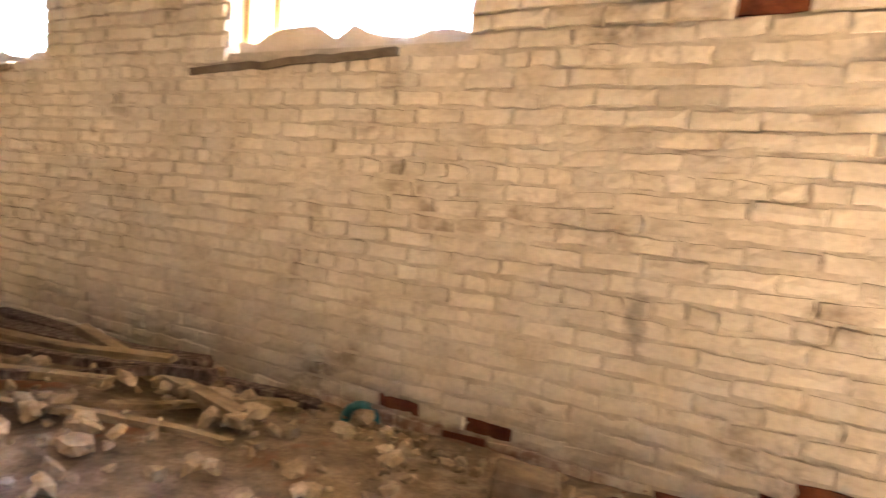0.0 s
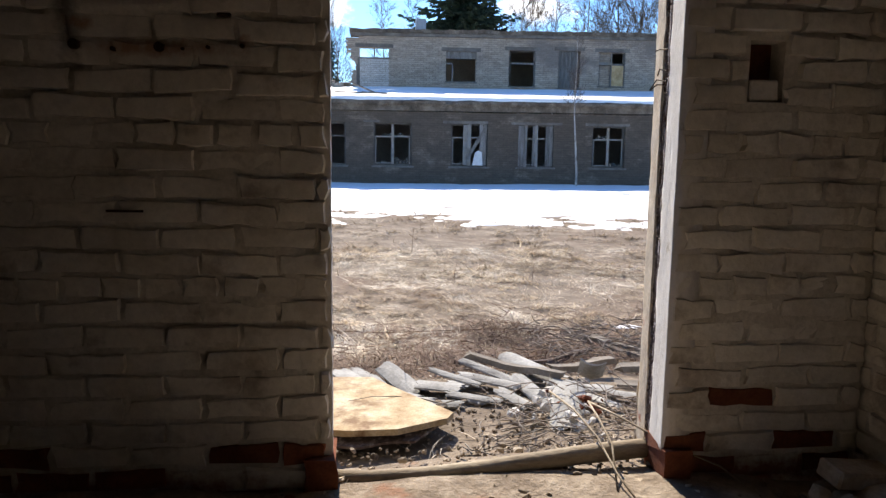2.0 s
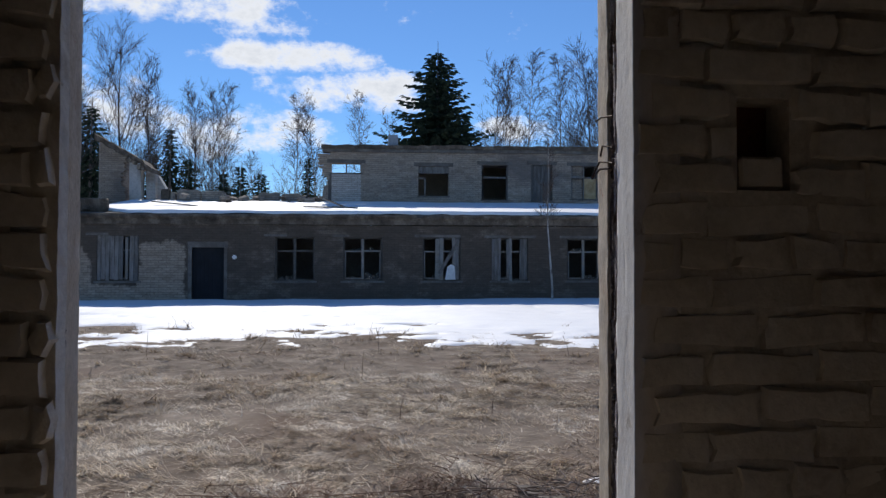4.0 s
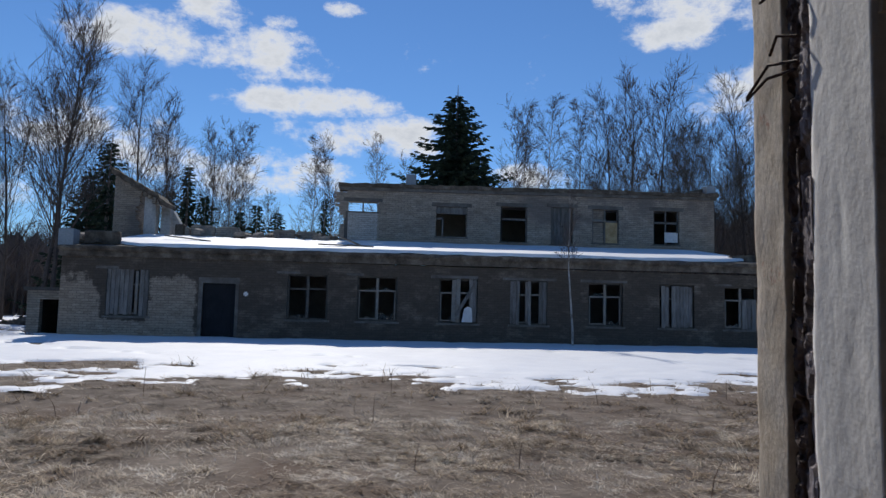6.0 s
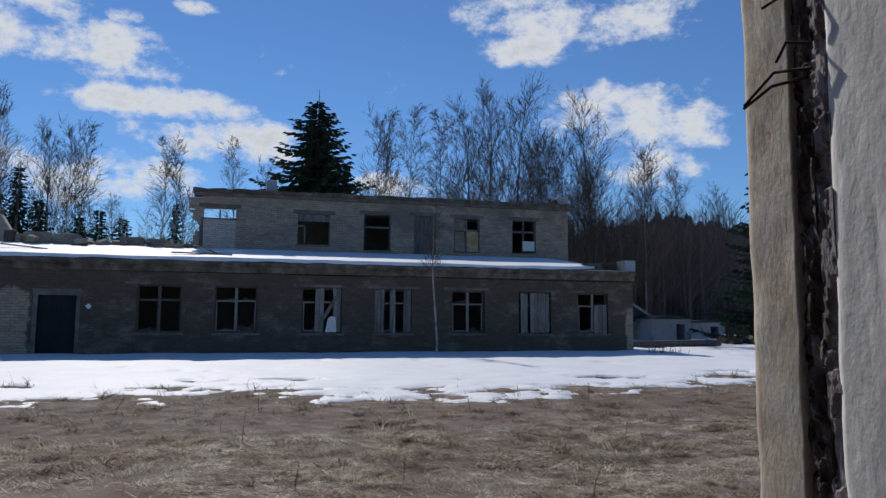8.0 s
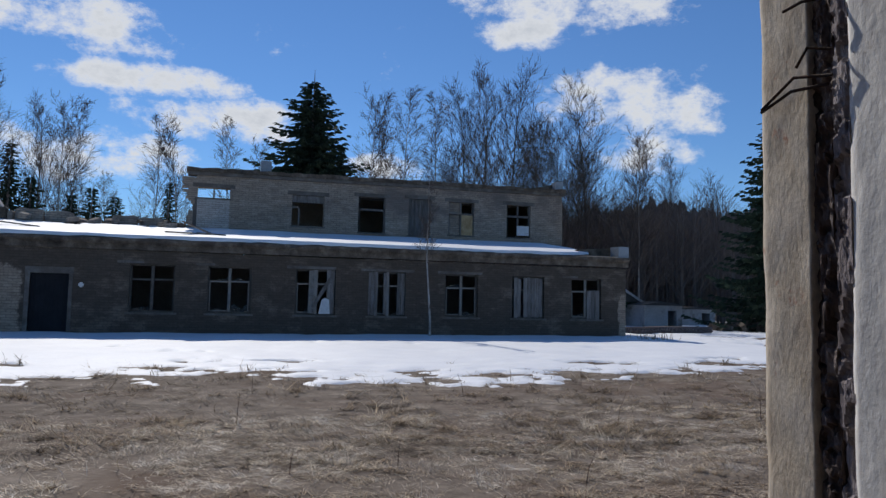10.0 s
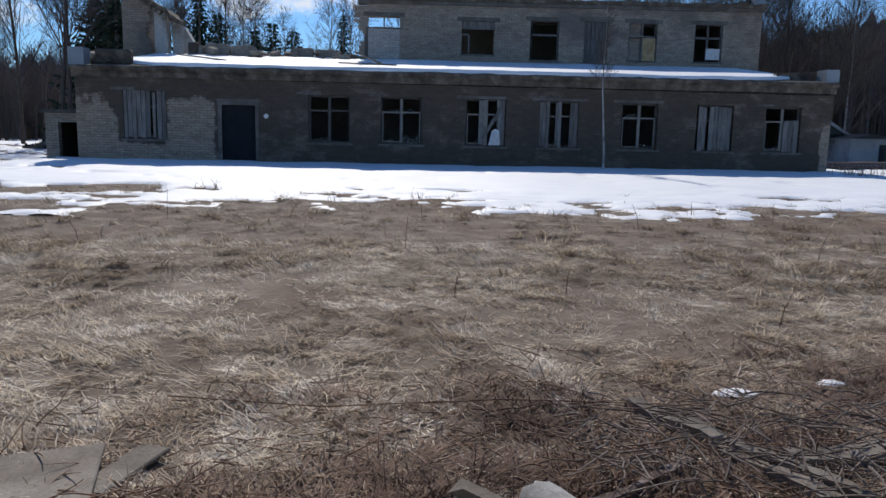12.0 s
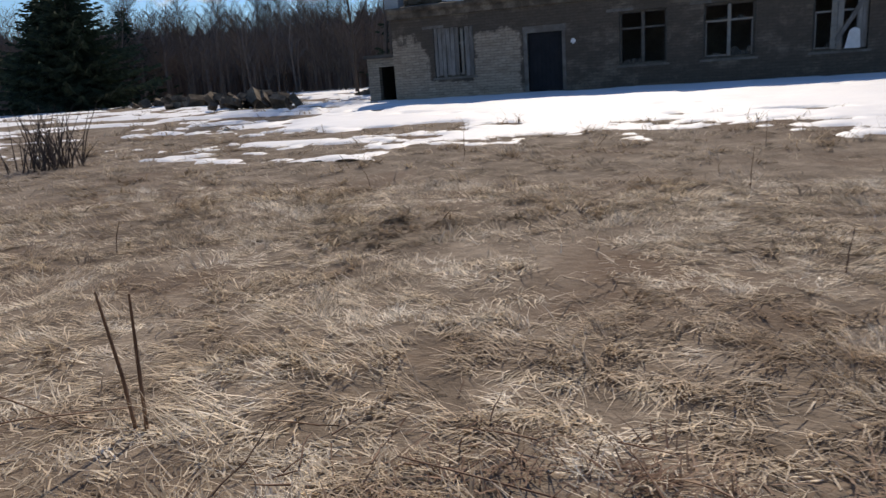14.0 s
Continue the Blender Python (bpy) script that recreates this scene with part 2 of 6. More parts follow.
SOOT_SHADE, RUST, DUST = (0.15, 0.14, 0.125), (0.33, 0.15, 0.07), (0.21, 0.075, 0.042)
# Grey at -0.10, 1.72 just darkens the upper left of the wall.
# Grey at 0.62, 1.68 paints the shade of open joints.
SPOTS = [(0.13, 1.54, 0.055, 0.16, 0.8, SOOT_SHADE), (-0.10, 1.72, 0.17, 0.12, 0.5, SOOT_SHADE), (0.42, 1.485, 0.30, 0.035, 0.75, RUST), (0.17, 1.56, 0.05, 0.03, 0.8, RUST), (0.69, 1.51, 0.03, 0.035, 0.9, RUST),
         (0.30, 1.70, 0.18, 0.05, 0.6, RUST), (-0.92, 0.62, 0.06, 0.20, 0.6, SOOT_SHADE), (0.62, 1.68, 0.04, 0.05, 0.6, SOOT_SHADE), (0.15, -0.05, 0.75, 0.10, 0.95, DUST), (2.6, -0.04, 0.6, 0.09, 0.95, DUST),
         (-1.9, -0.09, 1.2, 0.08, 0.8, DUST)]
for m_ in (M_paint, M_paint_wall, M_joint):
    soil_spots(m_, SPOTS)
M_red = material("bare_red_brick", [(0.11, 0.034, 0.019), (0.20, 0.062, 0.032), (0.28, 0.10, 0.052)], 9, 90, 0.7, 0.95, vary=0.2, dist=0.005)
M_white = material("flaking_white_paint", [(0.66, 0.63, 0.60), (0.80, 0.78, 0.75)], 6, 60, 0.6, 0.75, stretch=(1, 1, 0.7), grain=0.25,
                   stain=(0.35, 0.30, 0.24), stain_scale=7, stain_at=(0.62, 0.70), dist=0.006)
M_beige = material("worn_beige_plaster", [(0.52, 0.42, 0.315), (0.62, 0.53, 0.42), (0.70, 0.62, 0.53)], 14, 120, 0.8, 0.9, stretch=(1, 1, 0.55),
                   stain=(0.40, 0.17, 0.11), stain_scale=11, stain_at=(0.62, 0.70), dist=0.004)
M_bark = material("rotten_crumbled_wood", [(0.05, 0.035, 0.03), (0.13, 0.095, 0.085), (0.36, 0.31, 0.29)], 30, 90, 1.0, 0.95, stretch=(1, 1, 0.35), dist=0.012)
M_bark_pale = material("split_grey_wood", [(0.09, 0.07, 0.07), (0.28, 0.24, 0.245), (0.46, 0.42, 0.43)], 22, 80, 1.0, 0.95, stretch=(1, 1, 0.4), dist=0.012)
M_dirt = material("dirt_floor", [(0.15, 0.112, 0.083), (0.26, 0.205, 0.155), (0.40, 0.335, 0.265)], 7, 40, 1.0, 1.0, stain=(0.27, 0.13, 0.08), stain_scale=2.2, stain_at=(0.56, 0.68), dist=0.03)
M_rubble = material("rubble", [(0.24, 0.18, 0.125), (0.38, 0.31, 0.235), (0.52, 0.46, 0.38)], 4, 50, 0.6, 0.95, vary=0.3, island=True)
M_grit = material("brown_grit", [(0.12, 0.09, 0.065), (0.24, 0.19, 0.14), (0.36, 0.31, 0.25)], 9, 50, 0.5, 0.95, vary=0.4, island=True)
M_plank = material("grey_weathered_wood", [(0.12, 0.10, 0.08), (0.22, 0.19, 0.16), (0.33, 0.30, 0.26)], 3, 60, 0.5, 0.85, stretch=(1, 1, 1), vary=0.2, coords="Object")
M_plankwarm = material("tan_timber", [(0.36, 0.22, 0.10), (0.50, 0.34, 0.17), (0.60, 0.44, 0.25)], 4, 60, 0.4, 0.8, vary=0.15, coords="Object")
M_chip = material("yellow_chipboard", [(0.33, 0.215, 0.11), (0.50, 0.385, 0.24), (0.62, 0.53, 0.39)], 7, 80, 0.9, 0.85,
                  stain=(0.20, 0.12, 0.065), stain_scale=4.0, stain_at=(0.50, 0.62))
M_pole = material("peeled_grey_pole", [(0.17, 0.13, 0.09), (0.34, 0.275, 0.20), (0.48, 0.41, 0.31)], 7, 70, 0.6, 0.85, stretch=(0.35, 1, 1))
M_slate = material("grey_asbestos_sheet", [(0.22, 0.215, 0.205), (0.33, 0.325, 0.31), (0.43, 0.425, 0.41)], 6, 60, 0.4, 0.9, vary=0.2)
M_teal = material("teal_plastic", [(0.02, 0.16, 0.20), (0.03, 0.24, 0.29)], 6, 30, 0.1, 0.45)
# Rusty iron of the nails, also the dark shade colour of holes and joints.
M_iron_gap = material("rusty_iron_gap_shade", [(0.03, 0.02, 0.017), (0.08, 0.04, 0.025)], 30, 90, 0.5, 0.7, metal=0.5)
M_ground = material("dry_grass_soil", [(0.13, 0.10, 0.075), (0.215, 0.17, 0.13), (0.34, 0.28, 0.22)], 2.6, 14, 1.0, 1.0,
                    stain=(0.15, 0.105, 0.075), stain_scale=0.35, stain_at=(0.5, 0.62), dist=0.05)


def straw(name, colors):
    """Dry blades that let some light through."""
    m = material(name, colors, 2.6, 9, 0.0, 0.7, vary=0.5, island=True, stain=tuple(0.8 * v for v in colors[0]), stain_scale=0.75, stain_at=(0.52, 0.66))
    nt = m.node_tree
    tr, mx, pb = nt.nodes.new("ShaderNodeBsdfTranslucent"), nt.nodes.new("ShaderNodeMixShader"), nt.nodes["Principled BSDF"]
    mx.inputs[0].default_value = 0.35
    nt.links.new(pb.inputs["Base Color"].links[0].from_socket, tr.inputs["Color"])
    nt.links.new(pb.outputs[0], mx.inputs[1])
    nt.links.new(tr.outputs[0], mx.inputs[2])
    nt.links.new(mx.outputs[0], nt.nodes["Material Output"].inputs["Surface"])
    return m


M_straw = straw("dry_grass", [(0.38, 0.275, 0.19), (0.74, 0.635, 0.50), (0.97, 0.905, 0.80)])
# Far grass, in a darker tone than the near grass.
M_straw_far = straw("darker_dry_grass", [(0.20, 0.145, 0.10), (0.40, 0.325, 0.245), (0.66, 0.58, 0.48)])
M_stalk = material("brown_weed_stalks", [(0.11, 0.065, 0.047), (0.23, 0.15, 0.108), (0.40, 0.30, 0.22)], 2, 20, 0.0, 0.85, vary=0.3, island=True)
M_snow = material("old_snow", [(0.82, 0.83, 0.85), (0.90, 0.905, 0.91)], 1.2, 18, 0.25, 0.6, grain=0.12, stain=(0.66, 0.64, 0.60), stain_scale=1.6, stain_at=(0.70, 0.85), dist=0.02)
M_facade = far_brick("damp_silicate_brick", (0.35, 0.27, 0.20), (0.44, 0.35, 0.265), (0.25, 0.195, 0.145), damp=(0.040, 0.029, 0.021),
                     dry=((-8.5, 0.75, 0.95, 1.45), (-5.2, 0.75, 0.85, 1.35), (-7.0, -0.1, 2.5, 0.62), (17.0, 0.5, 0.35, 1.1)))
M_facade_pale = far_brick("pale_silicate_brick", (0.33, 0.275, 0.22), (0.43, 0.37, 0.30), (0.20, 0.17, 0.135), stain=(0.15, 0.12, 0.095), stain_at=(0.50, 0.62))
M_upper = far_brick("grey_silicate_brick", (0.36, 0.285, 0.215), (0.46, 0.375, 0.295), (0.25, 0.20, 0.155), stain=(0.15, 0.125, 0.11), stain_at=(0.50, 0.64), stain_scale=0.5)
M_greenwall = material("green_boarding", [(0.03, 0.055, 0.035), (0.055, 0.085, 0.055)], 1.5, 20, 0.2, 0.9, stretch=(4, 4, 0.6))
M_infill = far_brick("pale_infill_brick", (0.50, 0.45, 0.395), (0.60, 0.55, 0.49), (0.34, 0.30, 0.26))
M_whitewash = material("dirty_whitewash", [(0.50, 0.48, 0.45), (0.66, 0.64, 0.61)], 0.8, 12, 0.3, 0.95, stain=(0.25, 0.22, 0.19), stain_scale=0.7)
M_concrete = material("weathered_concrete", [(0.11, 0.096, 0.082), (0.18, 0.16, 0.14), (0.25, 0.23, 0.20)], 2, 30, 0.6, 0.95, stain=(0.12, 0.10, 0.08), stain_scale=0.9)
M_cornice = material("mossy_dark_cornice", [(0.06, 0.046, 0.035), (0.14, 0.11, 0.083), (0.27, 0.22, 0.17)], 2.6, 20, 0.8, 0.95, dist=0.03)
M_felt = material("roofing_felt", [(0.07, 0.065, 0.06), (0.13, 0.12, 0.11)], 1.5, 25, 0.4, 0.95)
M_frame = material("old_window_paint", [(0.20, 0.18, 0.155), (0.30, 0.28, 0.25)], 5, 40, 0.3, 0.8, stain=(0.25, 0.2, 0.15), stain_scale=4)
M_frame_worn = material("bare_window_wood", [(0.09, 0.078, 0.066), (0.15, 0.133, 0.115)], 5, 40, 0.3, 0.85)
M_board = material("grey_boards", [(0.13, 0.115, 0.10), (0.21, 0.19, 0.17), (0.28, 0.26, 0.24)], 3, 30, 0.4, 0.9, vary=0.25, stretch=(4, 4, 0.7))
M_green = material("green_plaster", [(0.15, 0.155, 0.135), (0.22, 0.22, 0.195)], 1.5, 20, 0.2, 0.9)
M_tin = material("zinc_sheet", [(0.26, 0.29, 0.32), (0.36, 0.39, 0.42)], 2, 25, 0.1, 0.5, metal=0.3)
M_door = material("blue_grey_door_paint", [(0.016, 0.017, 0.020), (0.028, 0.030, 0.034)], 2, 25, 0.2, 0.95)
M_birch = material("birch_bark", [(0.16, 0.13, 0.11), (0.42, 0.38, 0.34), (0.55, 0.51, 0.47)], 6, 20, 0.2, 0.9, stretch=(1, 1, 0.6))
M_twig = material("bare_twigs", [(0.085, 0.066, 0.056), (0.155, 0.123, 0.105)], 3, 20, 0.0, 0.9, vary=0.25, island=True)
M_darkwood = material("far_wood_bark", [(0.15, 0.122, 0.106), (0.26, 0.215, 0.185)], 0.3, 6, 0.0, 0.95, vary=0.35, island=True)
M_wood_depth = material("wood_in_the_distance", [(0.10, 0.085, 0.078), (0.16, 0.135, 0.122), (0.25, 0.21, 0.19)], 0.5, 3.0, 0.0, 1.0, stretch=(1, 1, 0.12))
M_spruce = material("spruce_needles", [(0.035, 0.052, 0.032), (0.062, 0.088, 0.052)], 2, 20, 0.0, 0.8, vary=0.4, island=True)
# Dark tone that stands for the shade in rooms and gaps.
M_dark = material("shade_dark_plaster", [(0.10, 0.09, 0.08), (0.18, 0.16, 0.14)], 1.5, 20, 0.2, 0.95)
# Brick and ceiling tones kept dark so the unseen surfaces bounce less light.
M_unseen_wall = far_brick("dark_unseen_brick", (0.13, 0.075, 0.05), (0.19, 0.11, 0.075), (0.16, 0.14, 0.12))
M_plaster = material("ceiling_slab", [(0.30, 0.275, 0.245), (0.40, 0.37, 0.335)], 1.5, 30, 0.3, 0.95)
glass = bpy.data.materials.new("dusty_glass")
glass.use_nodes = True
_b = glass.node_tree.nodes["Principled BSDF"]
_b.inputs["Base Color"].default_value = (0.10, 0.10, 0.095, 1)
_b.inputs["Roughness"].default_value = 0.25
_b.inputs["Alpha"].default_value = 0.3
_b.inputs["Specular IOR Level"].default_value = 0.2
M_glass = glass

# ---------------------------------------------------------------- mesh helpers


class Shape:
    """Collects boxes, tubes and quads; becomes one mesh."""

    def __init__(self):
        self.v, self.f = [], []

    def add(self, verts, faces):
        o = len(self.v)
        self.v += [tuple(p) for p in verts]
        self.f += [tuple(i + o for i in q) for q in faces]
        return self

    def box(self, x0, y0, z0, x1, y1, z1, m=None, bev=0.0):
        c = [(x0, y0, z0), (x1, y0, z0), (x1, y1, z0), (x0, y1, z0), (x0, y0, z1), (x1, y0, z1), (x1, y1, z1), (x0, y1, z1)]
        f = [(0, 3, 2, 1), (4, 5, 6, 7), (0, 1, 5, 4), (1, 2, 6, 5), (2, 3, 7, 6), (3, 0, 4, 7)]
        if bev:
            bm = bmesh.new()
            vs = [bm.verts.new(p) for p in c]
            for q in f:
                bm.faces.new([vs[i] for i in q])
            bmesh.ops.bevel(bm, geom=bm.edges[:], offset=bev, segments=1, affect="EDGES")
            bm.verts.index_update()
            c = [tuple(v.co) for v in bm.verts]
            f = [tuple(v.index for v in q.verts) for q in bm.faces]
            bm.free()
        if m is not None:
            c = [m @ Vector(p) for p in c]
        return self.add(c, f)

    def tube(self, pts, radii, sides=5, cap=True):
        rings = []
        pts = [Vector(p) for p in pts]
        for i, p in enumerate(pts):
            d = (pts[min(i + 1, len(pts) - 1)] - pts[max(i - 1, 0)])
            d = d.normalized() if d.length > 1e-9 else Vector((0, 0, 1))
            u = d.orthogonal().normalized()
            w = d.cross(u)
            r = radii[i] if isinstance(radii, (list, tuple)) else radii
            rings.append([p + r * (math.cos(a) * u + math.sin(a) * w) for a in (2 * math.pi * k / sides for k in range(sides))])
        vs = [q for r in rings for q in r]
        fs = []
        for i in range(len(rings) - 1):
            for k in range(sides):
                a, b = i * sides + k, i * sides + (k + 1) % sides
                fs.append((a, b, b + sides, a + sides))
        if cap:
            fs.append(tuple(reversed(range(sides))))
            fs.append(tuple(range(len(vs) - sides, len(vs))))
        return self.add(vs, fs)

    def mesh(self, name, smooth=False):
        me = bpy.data.meshes.new(name)
        me.from_pydata(self.v, [], self.f)
        if smooth:
            me.shade_smooth()
        me.update()
        return me


def part(name, shape, mat, parent=None, label="", m=None, smooth=False):
    me = shape if isinstance(shape, bpy.types.Mesh) else shape.mesh(name, smooth)
    if mat and not me.materials:
        me.materials.append(mat)
    ob = new(name, me)
    if parent is not None:
        ob.parent = parent
    if m is not None:
        ob.matrix_basis = m
    if label:
        ob["label"] = label
    return ob


def thing(name, label, category, m=None, group="", kind=""):
    ob = new(name)
    if m is not None:
        ob.matrix_basis = m
    return tagged(ob, label, category, group, kind)


def single(name, shape, mat, label, category, m=None, group="", kind="", smooth=False):
    return tagged(part(name, shape, mat, None, "", m, smooth), label, category, group, kind)


def grid_wall(openings, u0, u1, z0, z1, d0, d1, axis="x", top=None):
    """A wall along u with rectangular openings (u0, u1, z0, z1), from depth d0 to d1, with reveals. top(u): height of a sloping top."""
    us = sorted({u0, u1, *(o[0] for o in openings), *(o[1] for o in openings)})
    zs = sorted({z0, z1, *(max(z0, o[2]) for o in openings), *(min(z1, o[3]) for o in openings)})
    us = [u for u in us if u0 <= u <= u1]
    zs = [z for z in zs if z0 <= z <= z1]

    def solid(i, j):
        if not (0 <= i < len(us) - 1 and 0 <= j < len(zs) - 1):
            return False
        cu, cz = (us[i] + us[i + 1]) / 2, (zs[j] + zs[j + 1]) / 2
        return not any(o[0] < cu < o[1] and o[2] < cz < o[3] for o in openings)

    def P(u, d, z):
        if top is not None and z == z1:
            z = top(u)
        return (u, d, z) if axis == "x" else (d, u, z)

    s = Shape()
    for i in range(len(us) - 1):
        for j in range(len(zs) - 1):
            if not solid(i, j):
                continue
            a, b, c, d = us[i], us[i + 1], zs[j], zs[j + 1]
            s.add([P(a, d0, c), P(b, d0, c), P(b, d0, d), P(a, d0, d)], [(0, 1, 2, 3)])
            s.add([P(a, d1, c), P(b, d1, c), P(b, d1, d), P(a, d1, d)], [(3, 2, 1, 0)])
            for di, dj, q in ((-1, 0, [P(a, d0, c), P(a, d1, c), P(a, d1, d), P(a, d0, d)]), (1, 0, [P(b, d0, c), P(b, d1, c), P(b, d1, d), P(b, d0, d)]),
                              (0, -1, [P(a, d0, c), P(b, d0, c), P(b, d1, c), P(a, d1, c)]), (0, 1, [P(a, d0, d), P(b, d0, d), P(b, d1, d), P(a, d1, d)])):
                if not solid(i + di, j + dj):
                    s.add(q, [(0, 1, 2, 3)])
    return s


def fbm(x, y, scale, seed=0.0):
    return noise.fractal(Vector((x * scale + seed, y * scale - seed, seed * 0.37)), 1.0, 2.0, 4)


def ground_z(x, y):
    z = -0.25 + 0.035 * fbm(x, y, 0.5, 3.1)
    if y < 5.5:
        k = max(0.0, min(1.0, (5.5 - y) / 2.2))
        z += 0.10 * k
        z -= 0.09 * math.exp(-((x - 1.15) / 0.42) ** 2 - ((y - 3.55) / 0.25) ** 2)
    if y > 14:
        z += 0.15 * min(1.0, (y - 14) / 12)
    return z


def snow_depth(x, y):
    """Depth of the snow that lies along the building across the yard and in patches about it."""
    n = fbm(x, y * 1.6, 0.33, 7.7)
    n2 = fbm(x * 0.7, y * 1.4, 1.1, 1.3)
    edge = 15.2 + 0.7 * math.sin(x * 0.55 + 1.0) + (0.0 if x > -6 else 0.12 * (-6 - x))
    d = (y - edge) * 0.085
    d = min(d, 0.34)
    if x < -6.5:
        k = min(1.0, (-6.5 - x) / 3.0)
        d = (1 - k) * d + k * (-0.13 + 0.05 * (y > 20) + 0.30 * fbm(x * 0.6, y * 1.8, 0.3, 4.4))
    if x > 19 and y > 22:
        d = 0.05 + 0.18 * fbm(x, y * 1.5, 0.25, 2.2)
    if y > 60:
        d -= (y - 60) * 0.02
    d -= 0.9 * math.exp(-((x + 4.3) / 1.1) ** 2 - ((y - 17.9) / 0.7) ** 2) + 0.8 * math.exp(-((x + 6.4) / 1.5) ** 2 - ((y - 16.9) / 0.6) ** 2)       # thawed islands
    if y < 24:
        d -= 0.6 * max(0.0, fbm(x * 0.8, y * 1.3, 0.8, 9.4) - 0.25)
    return d + 0.20 * n + 0.19 * n2 + 0.14 * fbm(x * 1.3, y * 1.2, 2.0, 6.1) + 0.08 * fbm(x, y * 1.2, 5.0, 3.3) + 0.0


def snow_height(x, y):
    d = snow_depth(x, y)
    if d < 0:
        return max(-0.06, d * 1.5)
    return 0.055 * (1 - math.exp(-d * 9)) + 0.05 * min(1.0, max(0.0, (y - 17) / 8)) + 0.012 * fbm(x, y, 0.7, 5.5)


def loft(rings):
    """A closed skin through rings of equal count."""
    k = len(rings[0])
    f = [(i * k + q, i * k + (q + 1) % k, (i + 1) * k + (q + 1) % k, (i + 1) * k + q) for i in range(len(rings) - 1) for q in range(k)]
    f += [tuple(reversed(range(k))), tuple(range((len(rings) - 1) * k, len(rings) * k))]
    return Shape().add([p for r in rings for p in r], f)

# ---------------------------------------------------------------- ground, snow, grass


def sheet(xs, ys, zf):
    nx, ny = len(xs), len(ys)
    v = [(x, y, zf(x, y)) for y in ys for x in xs]
    f = [(j * nx + i, j * nx + i + 1, (j + 1) * nx + i + 1, (j + 1) * nx + i) for j in range(ny - 1) for i in range(nx - 1)]
    s = Shape()
    s.v, s.f = v, f
    return s


def steps(*spans):
    out = []
    for a, b, d in spans:
        n = max(1, round((b - a) / d))
        out += [a + (b - a) * i / n for i in range(n)]
    return out + [spans[-1][1]]


single("ground", sheet(steps((-2500, -100, 300), (-100, -20, 8), (-20, 24, 0.25), (24, 100, 8), (100, 2500, 300)),
                       steps((3.28, 18, 0.2), (18, 40, 1.0), (40, 120, 8), (120, 3000, 240)), ground_z), M_ground,
       "brown yard soil under matted dry grass", "ground", kind="structure", smooth=True)
single("ground_behind", sheet(steps((-2500, -20, 620), (-20, 20, 5), (20, 2500, 620)), steps((-2500, -9, 620), (-9, 3.28, 3)), lambda x, y: -0.27), M_ground,
       "brown soil under and behind the brick building", "ground", kind="structure")
single("snow", sheet(steps((-70, -14, 0.6), (-14, 22, 0.13), (22, 75, 0.8)), steps((13, 19, 0.085), (19, 27.9, 0.25), (27.9, 90, 0.6)),
                     lambda x, y: ground_z(x, y) + snow_height(x, y)), M_snow,
       "old white snow bank with thawed holes along the building", "snow", kind="structure", smooth=True)


def blades(name, n, xr, yr, height, width, seed, mat, label, lean=1.32, keep=None, wind=0.5, segs=2, spread=0.85):
    """Many bent blades, lying mostly flat and combed one way."""
    rng = np.random.default_rng(seed)
    v, f = [], []
    left, tx, ty, turn, lift = 0, 0.0, 0.0, 0.0, 0.0
    size = 0.35 * height
    for _ in range(n):
        if left == 0:
            # a new tuft: its blades share a place and a lie
            tx, ty = rng.uniform(*xr), yr[0] + (yr[1] - yr[0]) * rng.uniform() ** 1.5
            left, turn, lift = int(rng.integers(5, 26)), rng.normal() * spread, rng.normal() * 0.16
        left -= 1
        x, y = tx + rng.normal() * size, max(yr[0], ty + rng.normal() * size)
        if keep is not None and not keep(x, y, rng):
            continue
        z = ground_z(x, y) - 0.01
        h = height * rng.uniform(0.5, 1.5)
        f1 = fbm(x, y, 0.9, 2.5)
        a = wind + 2.4 * f1 + turn + rng.normal() * 0.35
        tilt = lean + lift + 0.3 * fbm(x, y, 1.7, 6.5) + rng.normal() * 0.12
        h *= 1.0 + 0.5 * f1
        ux, uy = math.cos(a), math.sin(a)
        w = width * rng.uniform(0.6, 1.4)
        bend = rng.normal() * 0.55
        px, py = -uy * w / 2, ux * w / 2
        o = len(v)
        for k in range(segs + 1):
            s = k / segs
            th = min(1.60, tilt * (0.88 + 0.22 * s))
            r = h * s
            taper = 1 - 0.8 * s
            cb, sb = math.cos(bend * s), math.sin(bend * s)
            cx, cy, cz = x + (ux * cb - uy * sb) * r * math.sin(th), y + (uy * cb + ux * sb) * r * math.sin(th), z + r * math.cos(th) + 0.012
            v.append((cx - px * taper, cy - py * taper, cz))
            v.append((cx + px * taper, cy + py * taper, cz))
        for k in range(segs):
            f.append((o + 2 * k, o + 2 * k + 1, o + 2 * k + 3, o + 2 * k + 2))
    s = Shape()
    s.v, s.f = v, f
    return single(name, s, mat, label, "grass", kind="stuff")


def on_grass(x, y, rng):
    if snow_depth(x, y) > 0.03 and y > 13:
        return False
    if y < 4.9 + 0.15 * fbm(x, y, 2.0, 1.0) and 0.2 < x < 3.6:
        return rng.uniform() < 0.012
    if y < 5.0 + 0.38 * min(1.3, max(0.0, x - 0.5)) and 0.2 < x < 4.5:
        return rng.uniform() < 0.3
    return fbm(x, y, 0.8, 5.0) > -0.40 + 0.22 * rng.normal()


